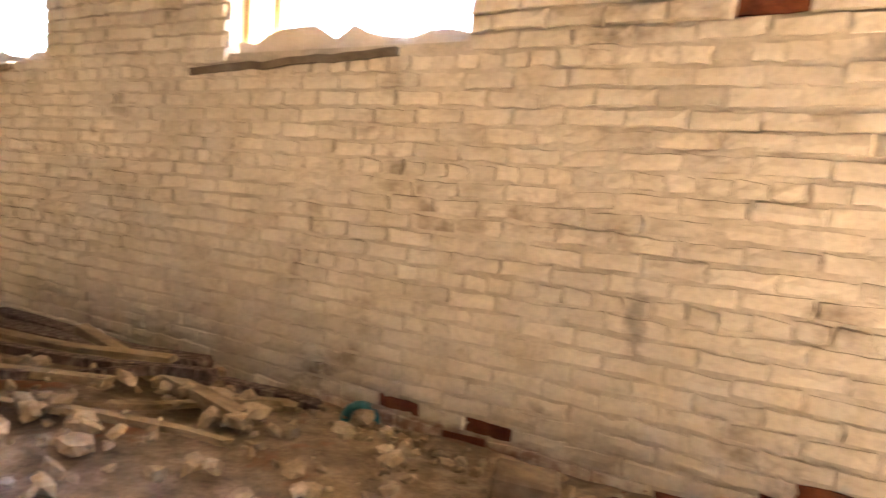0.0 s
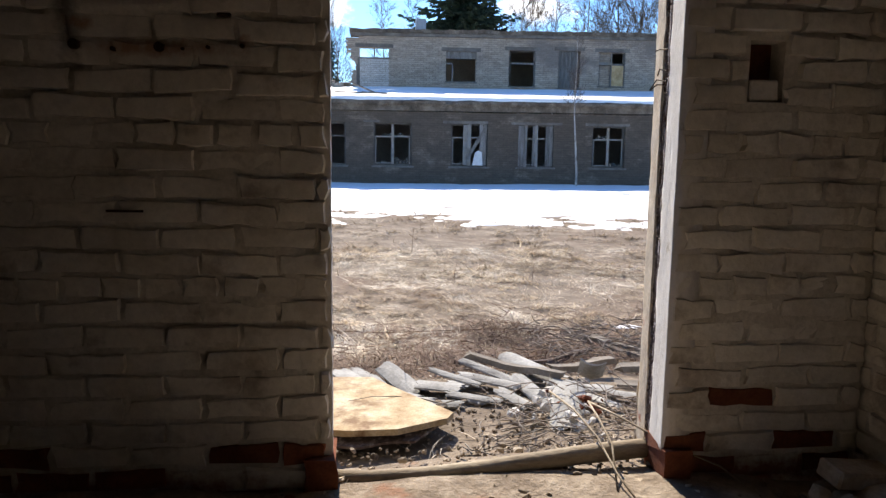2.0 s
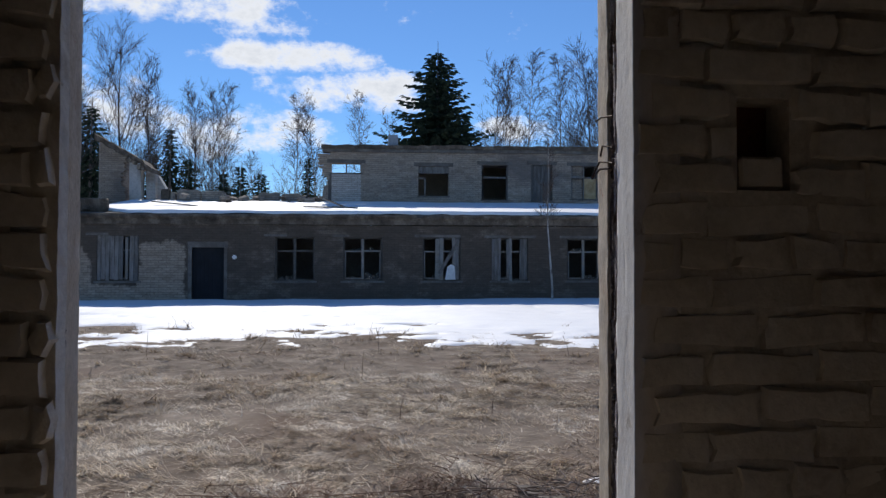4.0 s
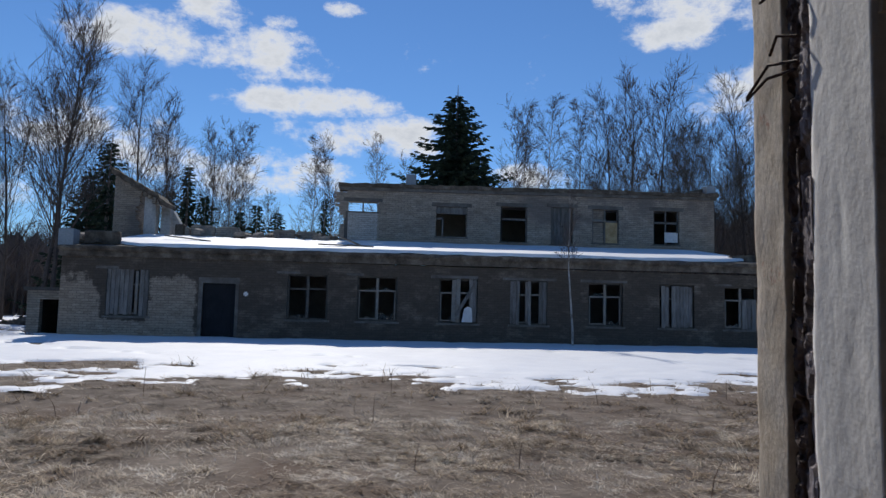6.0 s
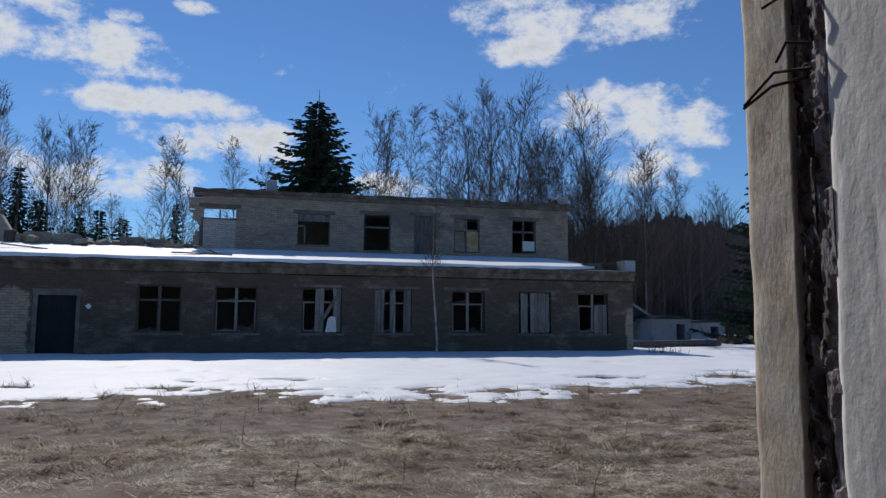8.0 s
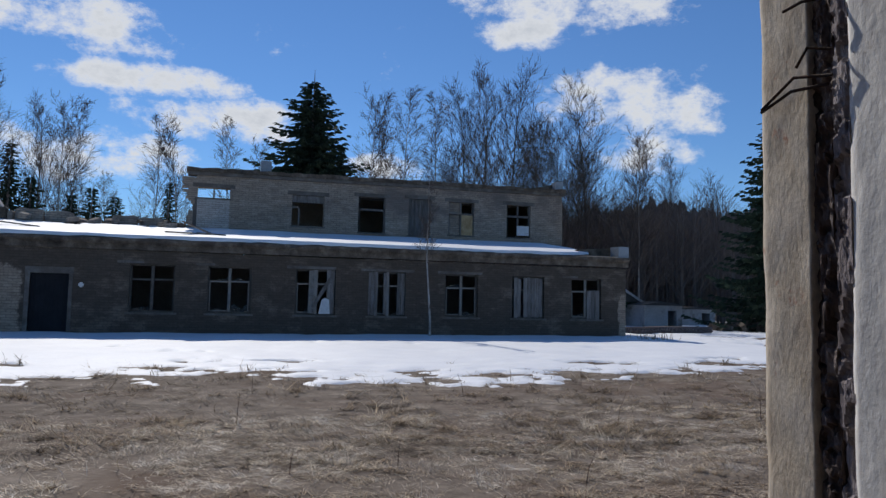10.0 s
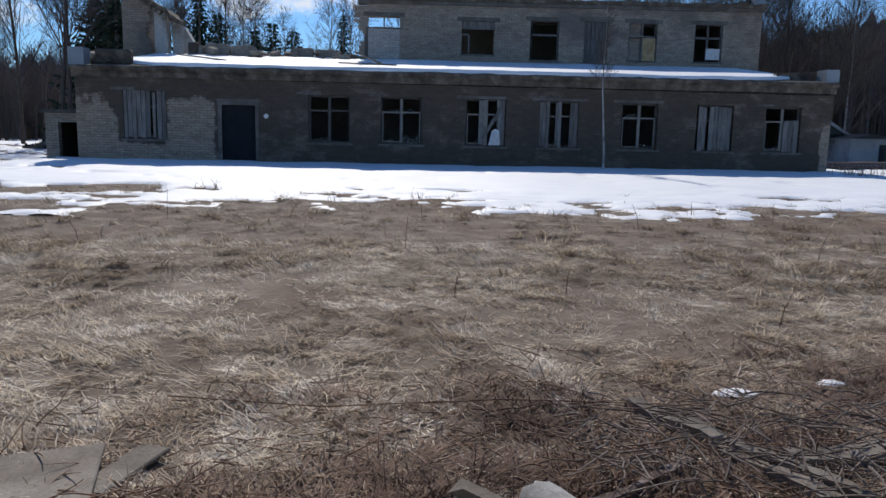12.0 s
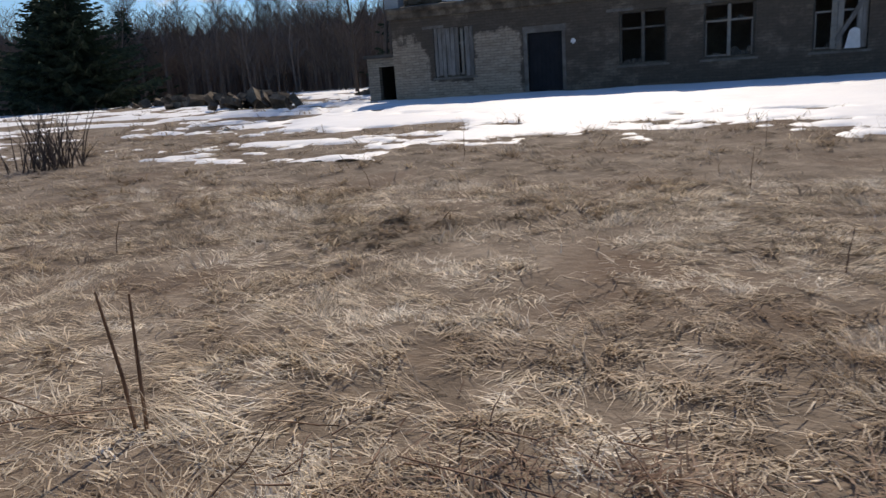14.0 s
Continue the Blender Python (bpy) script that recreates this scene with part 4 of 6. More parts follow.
# the lower windows: sashes, boards
STYLE = ["boards", "sash_dark", "sash", "broken", "boards_gap", "sash", "boards_full", "half"]
for (a, b), st in zip(WIN, STYLE):
    wn_ = part("window", Shape().box(a - 0.08, YF - 0.05, 0.55, b + 0.08, YF + 0.05, 0.615), M_concrete, house, "window opening with old sash")
    lr = random.Random(int(a * 31))
    if st != "boards_full":
        x0, x1 = (a - lr.uniform(0.15, 0.42), b + lr.uniform(-0.1, 0.35)) if lr.random() < 0.6 else (a - 0.38, a + lr.uniform(0.1, 0.5))
        part("lintel", rough_strip(x0, x1, YF - 0.014, YF + 0.05, 2.205, 2.275 + lr.uniform(0, .03), int(a * 7), 0.006, 0.25), M_concrete, wn_)
    fr = Shape()
    c, w_ = (a + b) / 2, 0.07
    if st == "boards":
        c = a + 0.98
    for x0, x1 in ((a, a + w_), (b - w_, b)):
        fr.box(x0, YF + 0.15, 0.62, x1, YF + 0.22, 2.20)
    fr.box(a, YF + 0.155, 0.62, b, YF + 0.215, 0.68).box(a, YF + 0.155, 2.14, b, YF + 0.215, 2.20)
    part("frame", fr, M_frame_worn, wn_, "worn outer window frame")
    bars = Shape().box(c - w_ * 0.7, YF + 0.10, 0.68, c + w_ * 0.7, YF + 0.165, 2.14)
    bars.box(a + w_, YF + 0.105, 1.66, c - w_ * 0.7, YF + 0.16, 1.715).box(c + w_ * 0.7, YF + 0.105, 1.67, b - w_, YF + 0.16, 1.725)
    if st not in ("sash_dark", "boards_full"):
        for x0 in (a + w_, b - w_ - 0.035):
            bars.box(x0, YF + 0.11, 0.70, x0 + 0.035, YF + 0.15, 1.65)
        bars.box(a + w_ + 0.035, YF + 0.11, 0.69, c - w_ * 0.7, YF + 0.15, 0.73)
    part("sash", bars, M_frame if st != "sash_dark" else M_frame_worn, wn_, "flaking sash bars")
    rng = random.Random(int(a * 100))

    def boards(x0, x1, z0, z1, n, name="board", tilt=0.0, mat=M_board):
        for i in range(n):
            p, q = x0 + (x1 - x0) * i / n, x0 + (x1 - x0) * (i + 1) / n - 0.012
            m = Matrix.Translation(((p + q) / 2, YF + 0.06 + 0.012 * (i % 2), (z0 + z1) / 2)) @ Euler((0, tilt + rng.uniform(-.012, .012), 0)).to_matrix().to_4x4()
            h = (z1 - z0) / 2 + rng.uniform(-.04, .04)
            part(name, Shape().box(-(q - p) / 2, -0.012, -h, (q - p) / 2, 0.012, h), mat, wn_, "", m)

    if st == "boards":
        boards(a - 0.02, a + 0.88, 0.66, 2.22, 6)
        boards(b - 0.32, b - 0.02, 0.66, 2.2, 2)
    elif st == "boards_gap":
        boards(a, a + 0.36, 0.64, 2.18, 3)
        boards(b - 0.30, b, 0.64, 2.18, 2)
        boards(c - 0.12, c + 0.10, 0.64, 2.18, 2)
    elif st == "boards_full":
        boards(a + 0.10, a + 0.40, 0.64, 2.14, 2)
        boards(a + 0.50, b - 0.05, 0.64, 2.16, 5)
    elif st == "broken":
        boards(a + 0.48, a + 0.80, 0.64, 2.2, 2, mat=M_frame)
        boards(b - 0.30, b - 0.02, 0.7, 2.2, 2)
        part("board", Shape().box(-0.06, -0.012, -0.72, 0.06, 0.012, 0.72), M_board, wn_, "slanting board", Matrix.Translation((b - 0.42, YF + 0.03, 1.5)) @ Euler((0, 0.55, 0)).to_matrix().to_4x4())
        part("sheet", Shape().add([(-0.2, 0, 0), (0.2, 0, 0), (0.16, 0, 0.5), (0.02, 0, 0.56), (-0.1, 0, 0.48), (-0.2, 0.02, 0), (0.2, 0.02, 0), (0.16, 0.02, 0.5), (0.02, 0.02, 0.56), (-0.1, 0.02, 0.48)],
                                  [(0, 1, 2, 3, 4), (9, 8, 7, 6, 5), (0, 5, 6, 1), (1, 6, 7, 2), (2, 7, 8, 3), (3, 8, 9, 4), (4, 9, 5, 0)]), M_white, wn_, "scrap of white sheet", Matrix.Translation((b - 0.38, YF + 0.0, 0.66)))
    elif st == "half":
        boards(c + 0.05, b - 0.04, 0.64, 1.72, 3)
    if st in ("sash", "sash_dark", "half"):
        for x0, x1, z0, z1 in ((a + w_, c - 0.05, 0.69, 1.66), (c + 0.05, b - w_, 0.69, 1.66), (a + w_, c - 0.05, 1.72, 2.14), (c + 0.05, b - w_, 1.72, 2.14)):
            if rng.random() < 0.5:
                # what is left of a smashed pane: a jagged lower shard
                edge = [(x0 + (x1 - x0) * q / 5, z0 + (z1 - z0) * (0.02 + 0.30 * rng.random() ** 2)) for q in range(6)]
                front = [(x0, z0)] + edge + [(x1, z0)]
                k_ = len(front)
                part("pane", Shape().add([(x, YF + y, z) for y in (0.13, 0.135) for x, z in front],
                                         [tuple(range(k_)), tuple(reversed(range(k_, 2 * k_)))] + [(q, q + k_, (q + 1) % k_ + k_, (q + 1) % k_) for q in range(k_)]), M_glass, wn_, "jagged shard of dusty glass")
    # crumbled plaster and rags on the inner sill
    junk = Shape()
    for q in range(6):
        x, h = rng.uniform(a + 0.15, b - 0.15), rng.uniform(0.04, 0.22)
        junk.box(-0.09, -0.05, 0, 0.09, 0.05, h, Matrix.Translation((x, YF + 0.30, 0.62)) @ Euler((0, rng.uniform(-.3, .3), rng.random())).to_matrix().to_4x4())
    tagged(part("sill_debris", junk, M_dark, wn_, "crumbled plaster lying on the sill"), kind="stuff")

dr = part("door", Shape().box(FDOOR[0], YF + 0.145, FLOOR_Z, FDOOR[1], YF + 0.18, 1.80), M_door, house, "blue-grey painted plank door, shut")
for i in range(8):
    x0 = FDOOR[0] + 0.14 * i
    part("plank", Shape().box(x0, YF + 0.12 + 0.004 * (i % 2), FLOOR_Z, x0 + 0.136, YF + 0.145, 1.80), M_door, dr)
part("door_frame", Shape().box(-3.235, YF - 0.02, FLOOR_Z, -3.10, YF + 0.1, 1.80).box(-1.98, YF - 0.02, FLOOR_Z, -1.87, YF + 0.1, 1.80).box(-3.25, YF - 0.025, 1.80, -1.85, YF + 0.1, 2.0), M_concrete, dr, "pale painted door surround")
part("sign", Shape().box(-1.70, YF - 0.02, 1.42, -1.54, YF - 0.004, 1.50).box(-1.66, YF - 0.022, 1.38, -1.58, YF - 0.005, 1.54), M_white, house, "small white number plate")

# upper storey, set back; its sills climb a little towards the far end
rise = lambda x: 0.012 * (x - 1.25)


def lifted(s):
    s.v = [(x, y, z + rise(x)) for x, y, z in s.v]
    return s


UP = [(1.65, 2.94, 5.2, 5.62), (5.50, 6.88, 4.20, 5.50), (8.38, 9.60, 4.02, 5.58), (10.66, 11.68, 3.98, 5.60), (12.56, 13.80, 4.06, 5.56), (15.42, 16.64, 4.06, 5.56)]
part("wall", lifted(grid_wall(UP, 1.60, 18.3, 3.4, 6.10, YU, YU + 0.4)), M_upper, house, "grey brick upper storey wall")
part("wall", lifted(Shape().box(17.9, YU + 0.4, 3.4, 18.28, 40, 6.1)), M_upper, house)
part("wall", lifted(Shape().box(4.0, YU + 4.6, 3.4, 17.9, YU + 4.9, 6.1)), M_green, house, "green plastered inner wall")
rng = random.Random(8)
for i in range(30):
    z = 3.45 + i * COURSE
    e = 1.60 - (0.42 if i > 24 else 0.30 if i > 19 else 0.10 if i > 12 else 0.22 if i > 6 else 0.45) - 0.22 * rng.random()
    part("brick_course", Shape().box(e, YU + 0.005, z, 1.60, YU + 0.38, z + COURSE - 0.008), M_upper, house)
# Dark plate on the wall face stands for shade in the break.
part("wall_break", lifted(Shape().box(1.50, YU - 0.006, 3.5, 1.66, YU + 0.02, 4.9).box(1.56, YU - 0.007, 4.9, 1.68, YU + 0.02, 5.2)), M_dark, house, "dark plate standing for the shade in a ragged break")
part("wall_infill", lifted(Shape().box(1.65, YU - 0.02, 3.9, 2.94, YU + 0.1, 5.19)), M_infill, house, "paler brick infill under the high window")
part("cornice", lifted(rough_strip(1.25, 18.4, YU - 0.10, YU + 0.42, 6.10, 6.24, 4, 0.012)), M_concrete, house, "projecting brick cornice")
part("cornice", lifted(rough_strip(1.20, 18.45, YU - 0.16, YU + 0.42, 6.24, 6.40, 5, 0.03)), M_cornice, house, "crumbling roof edge")
part("floor", lifted(Shape().box(1.7, YU + 0.42, 3.5, 17.88, YU + 4.58, 3.6)), M_concrete, house)
part("roof", lifted(Shape().box(4.0, YU + 0.43, 6.2, 18.4, 40.2, 6.38)), M_felt, house)
for i, (a, b, z0, z1) in enumerate(UP):
    k = rise((a + b) / 2)
    wu = part("window", Shape().box(a - 0.05, YU - 0.04, z0 - 0.06 + k, b + 0.05, YU + 0.02, z0 - 0.003 + k), M_concrete, house)
    part("lintel", Shape().box(a - 0.2, YU - 0.012, z1 + k + 0.002, b + 0.2, YU + 0.05, z1 + 0.16 + k), M_concrete, wu)
    fr = Shape()
    if i == 0:
        fr.box((a + b) / 2 - 0.03, YU + 0.1, z0 + k, (a + b) / 2 + 0.03, YU + 0.16, z1 + k)
    elif i == 1:
        fr.box(a + 0.28, YU + 0.1, z0 + k, a + 0.34, YU + 0.16, z0 + 0.8 + k).box(a, YU + 0.1, z0 + 0.75 + k, a + 0.34, YU + 0.16, z0 + 0.82 + k).box(a, YU + 0.1, z1 - 0.3 + k, b, YU + 0.2, z1 + k)
    elif i in (2, 4, 5):
        for x0 in (a, b - 0.06, (a + b) / 2 - 0.04 if i != 2 else a + 0.02):
            fr.box(x0, YU + 0.1, z0 + k, x0 + 0.07, YU + 0.16, z1 + k)
        fr.box(a, YU + 0.1, z0 + 0.62 * (z1 - z0) + k, b, YU + 0.165, z0 + 0.62 * (z1 - z0) + 0.09 + k)
    else:
        for j in range(6):
            fr.box(a + 0.16 * j, YU + 0.1 + 0.01 * (j % 2), z0 + k, a + 0.16 * j + 0.145, YU + 0.13 + 0.01 * (j % 2), z1 + k)
    part("frame", fr, M_board, wu)
    if i == 4:
        part("shutter", Shape().box((a + b) / 2 + 0.03, YU + 0.08, z0 + 0.02 + k, b - 0.05, YU + 0.1, z0 + 0.93 + k), M_plankwarm, wu, "tan plywood panel")
        part("shutter", Shape().box(a, YU - 0.03, z0 + 0.95 + k, (a + b) / 2, YU, z0 + 1.05 + k), M_frame, wu, "loose pale sash rail")
        part("infill", Shape().box(a + 0.02, YU + 0.2, z0 + k, (a + b) / 2, YU + 0.23, z1 + k), M_upper, wu)
    if i == 5:
        part("infill", Shape().box(a + 0.55, YU + 0.06, z0 + 0.1 + k, b - 0.06, YU + 0.09, z0 + 0.55 + k), M_white, wu, "pale board behind the sash")
part("flue", Shape().box(4.15, YU + 0.2, 6.38, 4.6, YU + 0.65, 6.95), M_tin, house, "small zinc flue box")
part("flue", Shape().box(18.0, YU + 0.1, 6.55, 18.4, YU + 0.6, 7.0), M_tin, house, "zinc end cap of the parapet")
part("parapet", Shape().add([(16.4, YU + 0.5, 6.5), (18.1, YU + 0.5, 6.5), (18.1, YU + 0.5, 6.95), (16.4, YU + 0.7, 6.5), (18.1, YU + 0.7, 6.5), (18.1, YU + 0.7, 6.95)],
                            [(0, 1, 2), (5, 4, 3), (0, 3, 4, 1), (1, 4, 5, 2), (2, 5, 3, 0)]), M_cornice, house)
part("gutter_cap", Shape().box(18.05, YF - 0.12, 2.98, 18.52, YF + 0.5, 3.52), M_tin, house, "zinc end cap at the eaves")
part("gutter_cap", Shape().box(-8.0, YF - 0.12, 2.95, -7.5, YF + 0.4, 3.52), M_tin, house, "zinc end cap at the eaves")
part("parapet", Shape().add([(16.6, YF + 0.6, 3.05), (18.1, YF + 0.6, 3.1), (18.1, YF + 0.6, 3.5), (16.6, YF + 0.6, 3.4), (16.6, YF + 0.85, 3.05), (18.1, YF + 0.85, 3.1), (18.1, YF + 0.85, 3.5), (16.6, YF + 0.85, 3.4)],
                            [(0, 1, 2, 3), (7, 6, 5, 4), (3, 2, 6, 7), (0, 4, 5, 1), (1, 5, 6, 2), (0, 3, 7, 4)]), M_cornice, house)
part("parapet", Shape().box(-7.4, YF + 0.5, 3.05, -6.2, YF + 0.8, 3.55, bev=0.05), M_cornice, house)
# ruined stair tower: a brick front, two plastered piers behind it, a sagging coping
slope = lambda x: 6.42 - 0.55 * (x + 8.15)
rng = random.Random(17)
z = 3.35
while z < 6.42:
    right = min(-7.02 - 0.13 * rng.random() - (0.12 if 4.4 < z < 5.0 else 0.0), -8.15 + (6.42 - z) / 0.55 + 0.04)
    if right > -8.05:
        part("brick_course", Shape().box(-8.15, YU, z, right, YU + 0.38, z + COURSE - 0.006), M_upper, house)
    z += COURSE
part("tower_wall", Shape().box(-8.13, YU + 0.38, 3.4, -7.78, YU + 3.0, 5.9), M_upper, house, "brick side of the stair tower")
for x0, x1, y0 in ((-6.98, -6.50, YU + 0.25), (-6.36, -5.98, YU + 0.55), (-5.98, -5.66, YU + 0.9)):
    t0, t1 = slope(x0) - 0.14, slope(x1) - 0.14 - (0.35 if x1 > -5.9 else 0.0)
    part("tower_pier", Shape().add([(x0, y0, 3.35), (x1, y0, 3.35), (x1, y0, t1), (x0, y0, t0), (x0, y0 + 0.5, 3.35), (x1, y0 + 0.5, 3.35), (x1, y0 + 0.5, t1), (x0, y0 + 0.5, t0)],
                                   [(0, 1, 2, 3), (7, 6, 5, 4), (0, 4, 5, 1), (1, 5, 6, 2), (2, 6, 7, 3), (3, 7, 4, 0)]), M_whitewash, house, "pale plastered pier of the stair tower")
# Dark backing between the piers stands for the shade of the slot.
part("tower_wall", Shape().box(-6.52, YU + 1.2, 3.35, -6.34, YU + 1.5, 5.3), M_dark, house, "dark backing standing for shade in the slot between the piers")
cope = []
for i in range(19):
    x = -8.30 + 2.32 * i / 18
    top = slope(x) + 0.10 + rng.uniform(-.025, .025) - 0.10 * (i > 15)
    cope.append([(x, YU - 0.16 + rng.uniform(-.05, .03), top - 0.17 + rng.uniform(-.05, .05)), (x, YU + 1.3, top - 0.10), (x, YU + 1.3, top + 0.06), (x, YU - 0.16 + rng.uniform(-.05, .03), top + 0.06)])
part("tower_coping", loft(cope), M_cornice, house, "sagging broken roof edge of the stair tower")
for i in range(7):
    x = -7.55 + 0.19 * i
    h = rng.uniform(0.08, 0.30)
    part("corbel_brick", Shape().box(x, YU - 0.03, slope(x) - h - 0.06, x + 0.15, YU + 0.3, slope(x) - 0.10, bev=0.012), M_facade_pale, house)
# worn parapet blocks and rubble along the set-back wall line
for x0, x1, top, mt in ((-5.60, -5.22, 4.16, M_cornice), (-5.20, -4.98, 4.02, M_upper), (-4.94, -3.96, 4.14, M_facade_pale), (-3.90, -2.92, 4.10, M_facade_pale), (-1.50, -0.58, 4.07, M_facade_pale),
                        (-0.52, 0.38, 4.03, M_facade_pale), (0.45, 0.72, 3.95, M_cornice)):
    n = 6
    rings = []
    for i in range(n + 1):
        x = x0 + (x1 - x0) * i / n
        e = 0.05 if i in (0, n) else 0.0
        w = rng.uniform(-.025, .025)
        rings.append([(x, YU - 0.05 + e, 3.4), (x, YU + 0.3 - e, 3.4), (x, YU + 0.3 - e, top + w - e), (x, YU - 0.03 + e, top + w - e), (x, YU - 0.05 + e, top - 0.06 + w - e)])
    rings = [[(x, y, z + (0.24 if z > 3.5 else 0.0)) for x, y, z in r_] for r_ in rings]
    part("parapet_block", loft(rings), mt, house, "weathered parapet block")
for i in range(46):
    x = rng.choice((rng.uniform(-2.9, -1.5), rng.uniform(0.3, 1.5), rng.uniform(-5.8, 1.5), rng.uniform(-7.6, -6.4)))
    c = rng.uniform(0.05, 0.17)
    y = YU - 0.25 + rng.uniform(-.2, .3) if x > -6 else YF + rng.uniform(0.5, 1.2)
    z = 3.78 if x > -6 else 3.10
    part("rubble_block", Shape().box(-c * 1.3, -c, -c * 0.6, c * 1.3, c, c * 0.7, bev=c * 0.2), rng.choice((M_facade_pale, M_cornice, M_cornice, M_upper)), house, "",
         Matrix.Translation((x, y, z + c * 0.4 + rng.uniform(0, .22))) @ Euler((rng.uniform(-.4, .4), rng.uniform(-.4, .4), rng.random() * 3)).to_matrix().to_4x4())

# snow on the roof, its lower edge uneven
rs = Shape()
nx, ny = 150, 22
for j in range(ny + 1):
    for i in range(nx + 1):
        x = -6.9 + 24.3 * i / nx
        ya = YF - 0.17 + 0.10 * fbm(x, 0, 0.8, 6.0) + 0.06 * fbm(x, 0, 3.0, 4.0) + (0.8 * max(0, (-5.2 - x)) + 0.9 * max(0, x - 15.5) * 0.5)
        y = ya + (YU - 0.05 - ya) * (j / ny) ** 1.6
        k = (y - (YF - 0.2)) / (YU + 0.1 - YF + 0.2)
        roofz = 2.96 + 0.12 * (x + 7.9) / 26.35 + k * 0.86
        d = 0.12 + 0.035 * fbm(x, y, 0.35, 8.0)
        if i in (0, nx):
            d = -0.02
        elif j == 0:
            d = 0.01 + 0.03 * fbm(x, 5.0, 1.7, 2.0)
        if x < 0.5 and fbm(x, y, 0.5, 12.0) > 0.25 and y > YF + 2.5:
            d = -0.03
        rs.v.append((x, y, roofz + d))
for j in range(ny):
    for i in range(nx):
        a = j * (nx + 1) + i
        rs.f.append((a, a + 1, a + nx + 2, a + nx + 1))
single("roof_snow", rs, M_snow, "sheet of white snow on the lean-to roof", "snow", HOUSE, kind="stuff", smooth=True)
for i, (x, y, z, l, a, t) in enumerate(((1.9, 28.9, 3.55, 1.3, 0.3, 0.35), (1.5, 28.6, 3.36, 1.5, 0.1, 0.0), (2.3, 28.7, 3.37, 1.0, -0.2, 0.05), (-4.2, 29.5, 3.50, 1.8, -0.15, 0.1))):
    single("loose_plank", Shape().box(-l / 2, -0.07, -0.02, l / 2, 0.07, 0.02, bev=0.005), M_plank, "weathered plank lying on the snowy roof", "plank",
           HOUSE @ Matrix.Translation((x, y, z)) @ Euler((0, t, a)).to_matrix().to_4x4(), group="planks on the roof")

# lean-to at the corner, distant sheds
annex = thing("brick_annex", "low brick lean-to with an open dark doorway", "shed", pose(-10.25, 28.4, -0.3))
part("wall", grid_wall([(0.42, 1.35, 0, 1.45)], 0, 1.4, 0, 1.75, 0, 0.25), M_facade_pale, annex)
part("wall", Shape().box(0, 0.25, 0, 0.2, 3, 1.75), M_facade, annex)
# Closed at back and side against sunlight; dark floor for a shaded doorway.
part("wall", Shape().box(0.2, 2.8, 0, 1.39, 3, 1.75), M_facade, annex)
part("wall", Shape().box(1.25, 0.25, 0, 1.39, 2.8, 1.75), M_facade, annex)
part("floor", Shape().box(0.2, 0.0, -0.05, 1.25, 2.8, 0.06), M_felt, annex)
part("roof", Shape().box(-0.1, -0.1, 1.75, 1.39, 3.1, 1.87), M_felt, annex)


def shed(name, x, y, w, d, h, gable, wall, roof, label, yaw=0):
    t = thing(name, label, "shed", pose(x, y, -0.25, 0, 0, yaw))
    part("wall", grid_wall([(w * 0.62, w * 0.85, 0.1, h * 0.8)], 0, w, 0, h, 0, 0.25), wall, t)
    part("wall", Shape().box(0, 0.25, 0, 0.25, d, h), wall, t)
    part("wall", Shape().box(w - 0.25, 0.25, 0, w, d, h), wall, t)
    part("wall", Shape().box(0.25, d - 0.25, 0, w - 0.25, d, h), wall, t)
    part("roof", Shape().add([(-0.2, -0.2, h), (w + 0.2, -0.2, h), (w + 0.2, d + 0.2, h), (-0.2, d + 0.2, h), (w * 0.4, -0.2, h + gable), (w * 0.4, d + 0.2, h + gable)],
                             [(0, 1, 4), (2, 3, 5), (1, 2, 5, 4), (3, 0, 4, 5), (0, 3, 2, 1)]), roof, t)
    return t


shed("storage_shed", 27.3, 42.0, 2.8, 6, 1.6, 0.25, M_whitewash, M_felt, "low whitewashed shed with a sagging roof")
garage = shed("garage", 24.6, 44.0, 3.6, 5, 1.8, 1.35, M_greenwall, M_felt, "small green garage with a white-edged gable")
part("gable", Shape().add([(0.0, 0.0, 1.8), (3.6, 0.0, 1.8), (1.44, 0.0, 3.05), (0.0, 0.2, 1.8), (3.6, 0.2, 1.8), (1.44, 0.2, 3.05)], [(0, 1, 2), (5, 4, 3), (0, 3, 4, 1), (1, 4, 5, 2), (2, 5, 3, 0)]), M_greenwall, garage, "green boarded gable")
part("verge_board", Shape().add([(1.44, -0.24, 3.02), (3.8, -0.24, 1.68), (3.8, -0.24, 1.86), (1.44, -0.24, 3.20), (1.44, -0.2, 3.02), (3.8, -0.2, 1.68), (3.8, -0.2, 1.86), (1.44, -0.2, 3.20)],
                                [(0, 1, 2, 3), (7, 6, 5, 4), (0, 4, 5, 1), (1, 5, 6, 2), (2, 6, 7, 3), (3, 7, 4, 0)]), M_whitewash, garage, "white verge board")
shed("storage_shed", 34.4, 48.3, 3.2, 6, 1.4, 0.2, M_whitewash, M_felt, "low ruined grey brick shed")
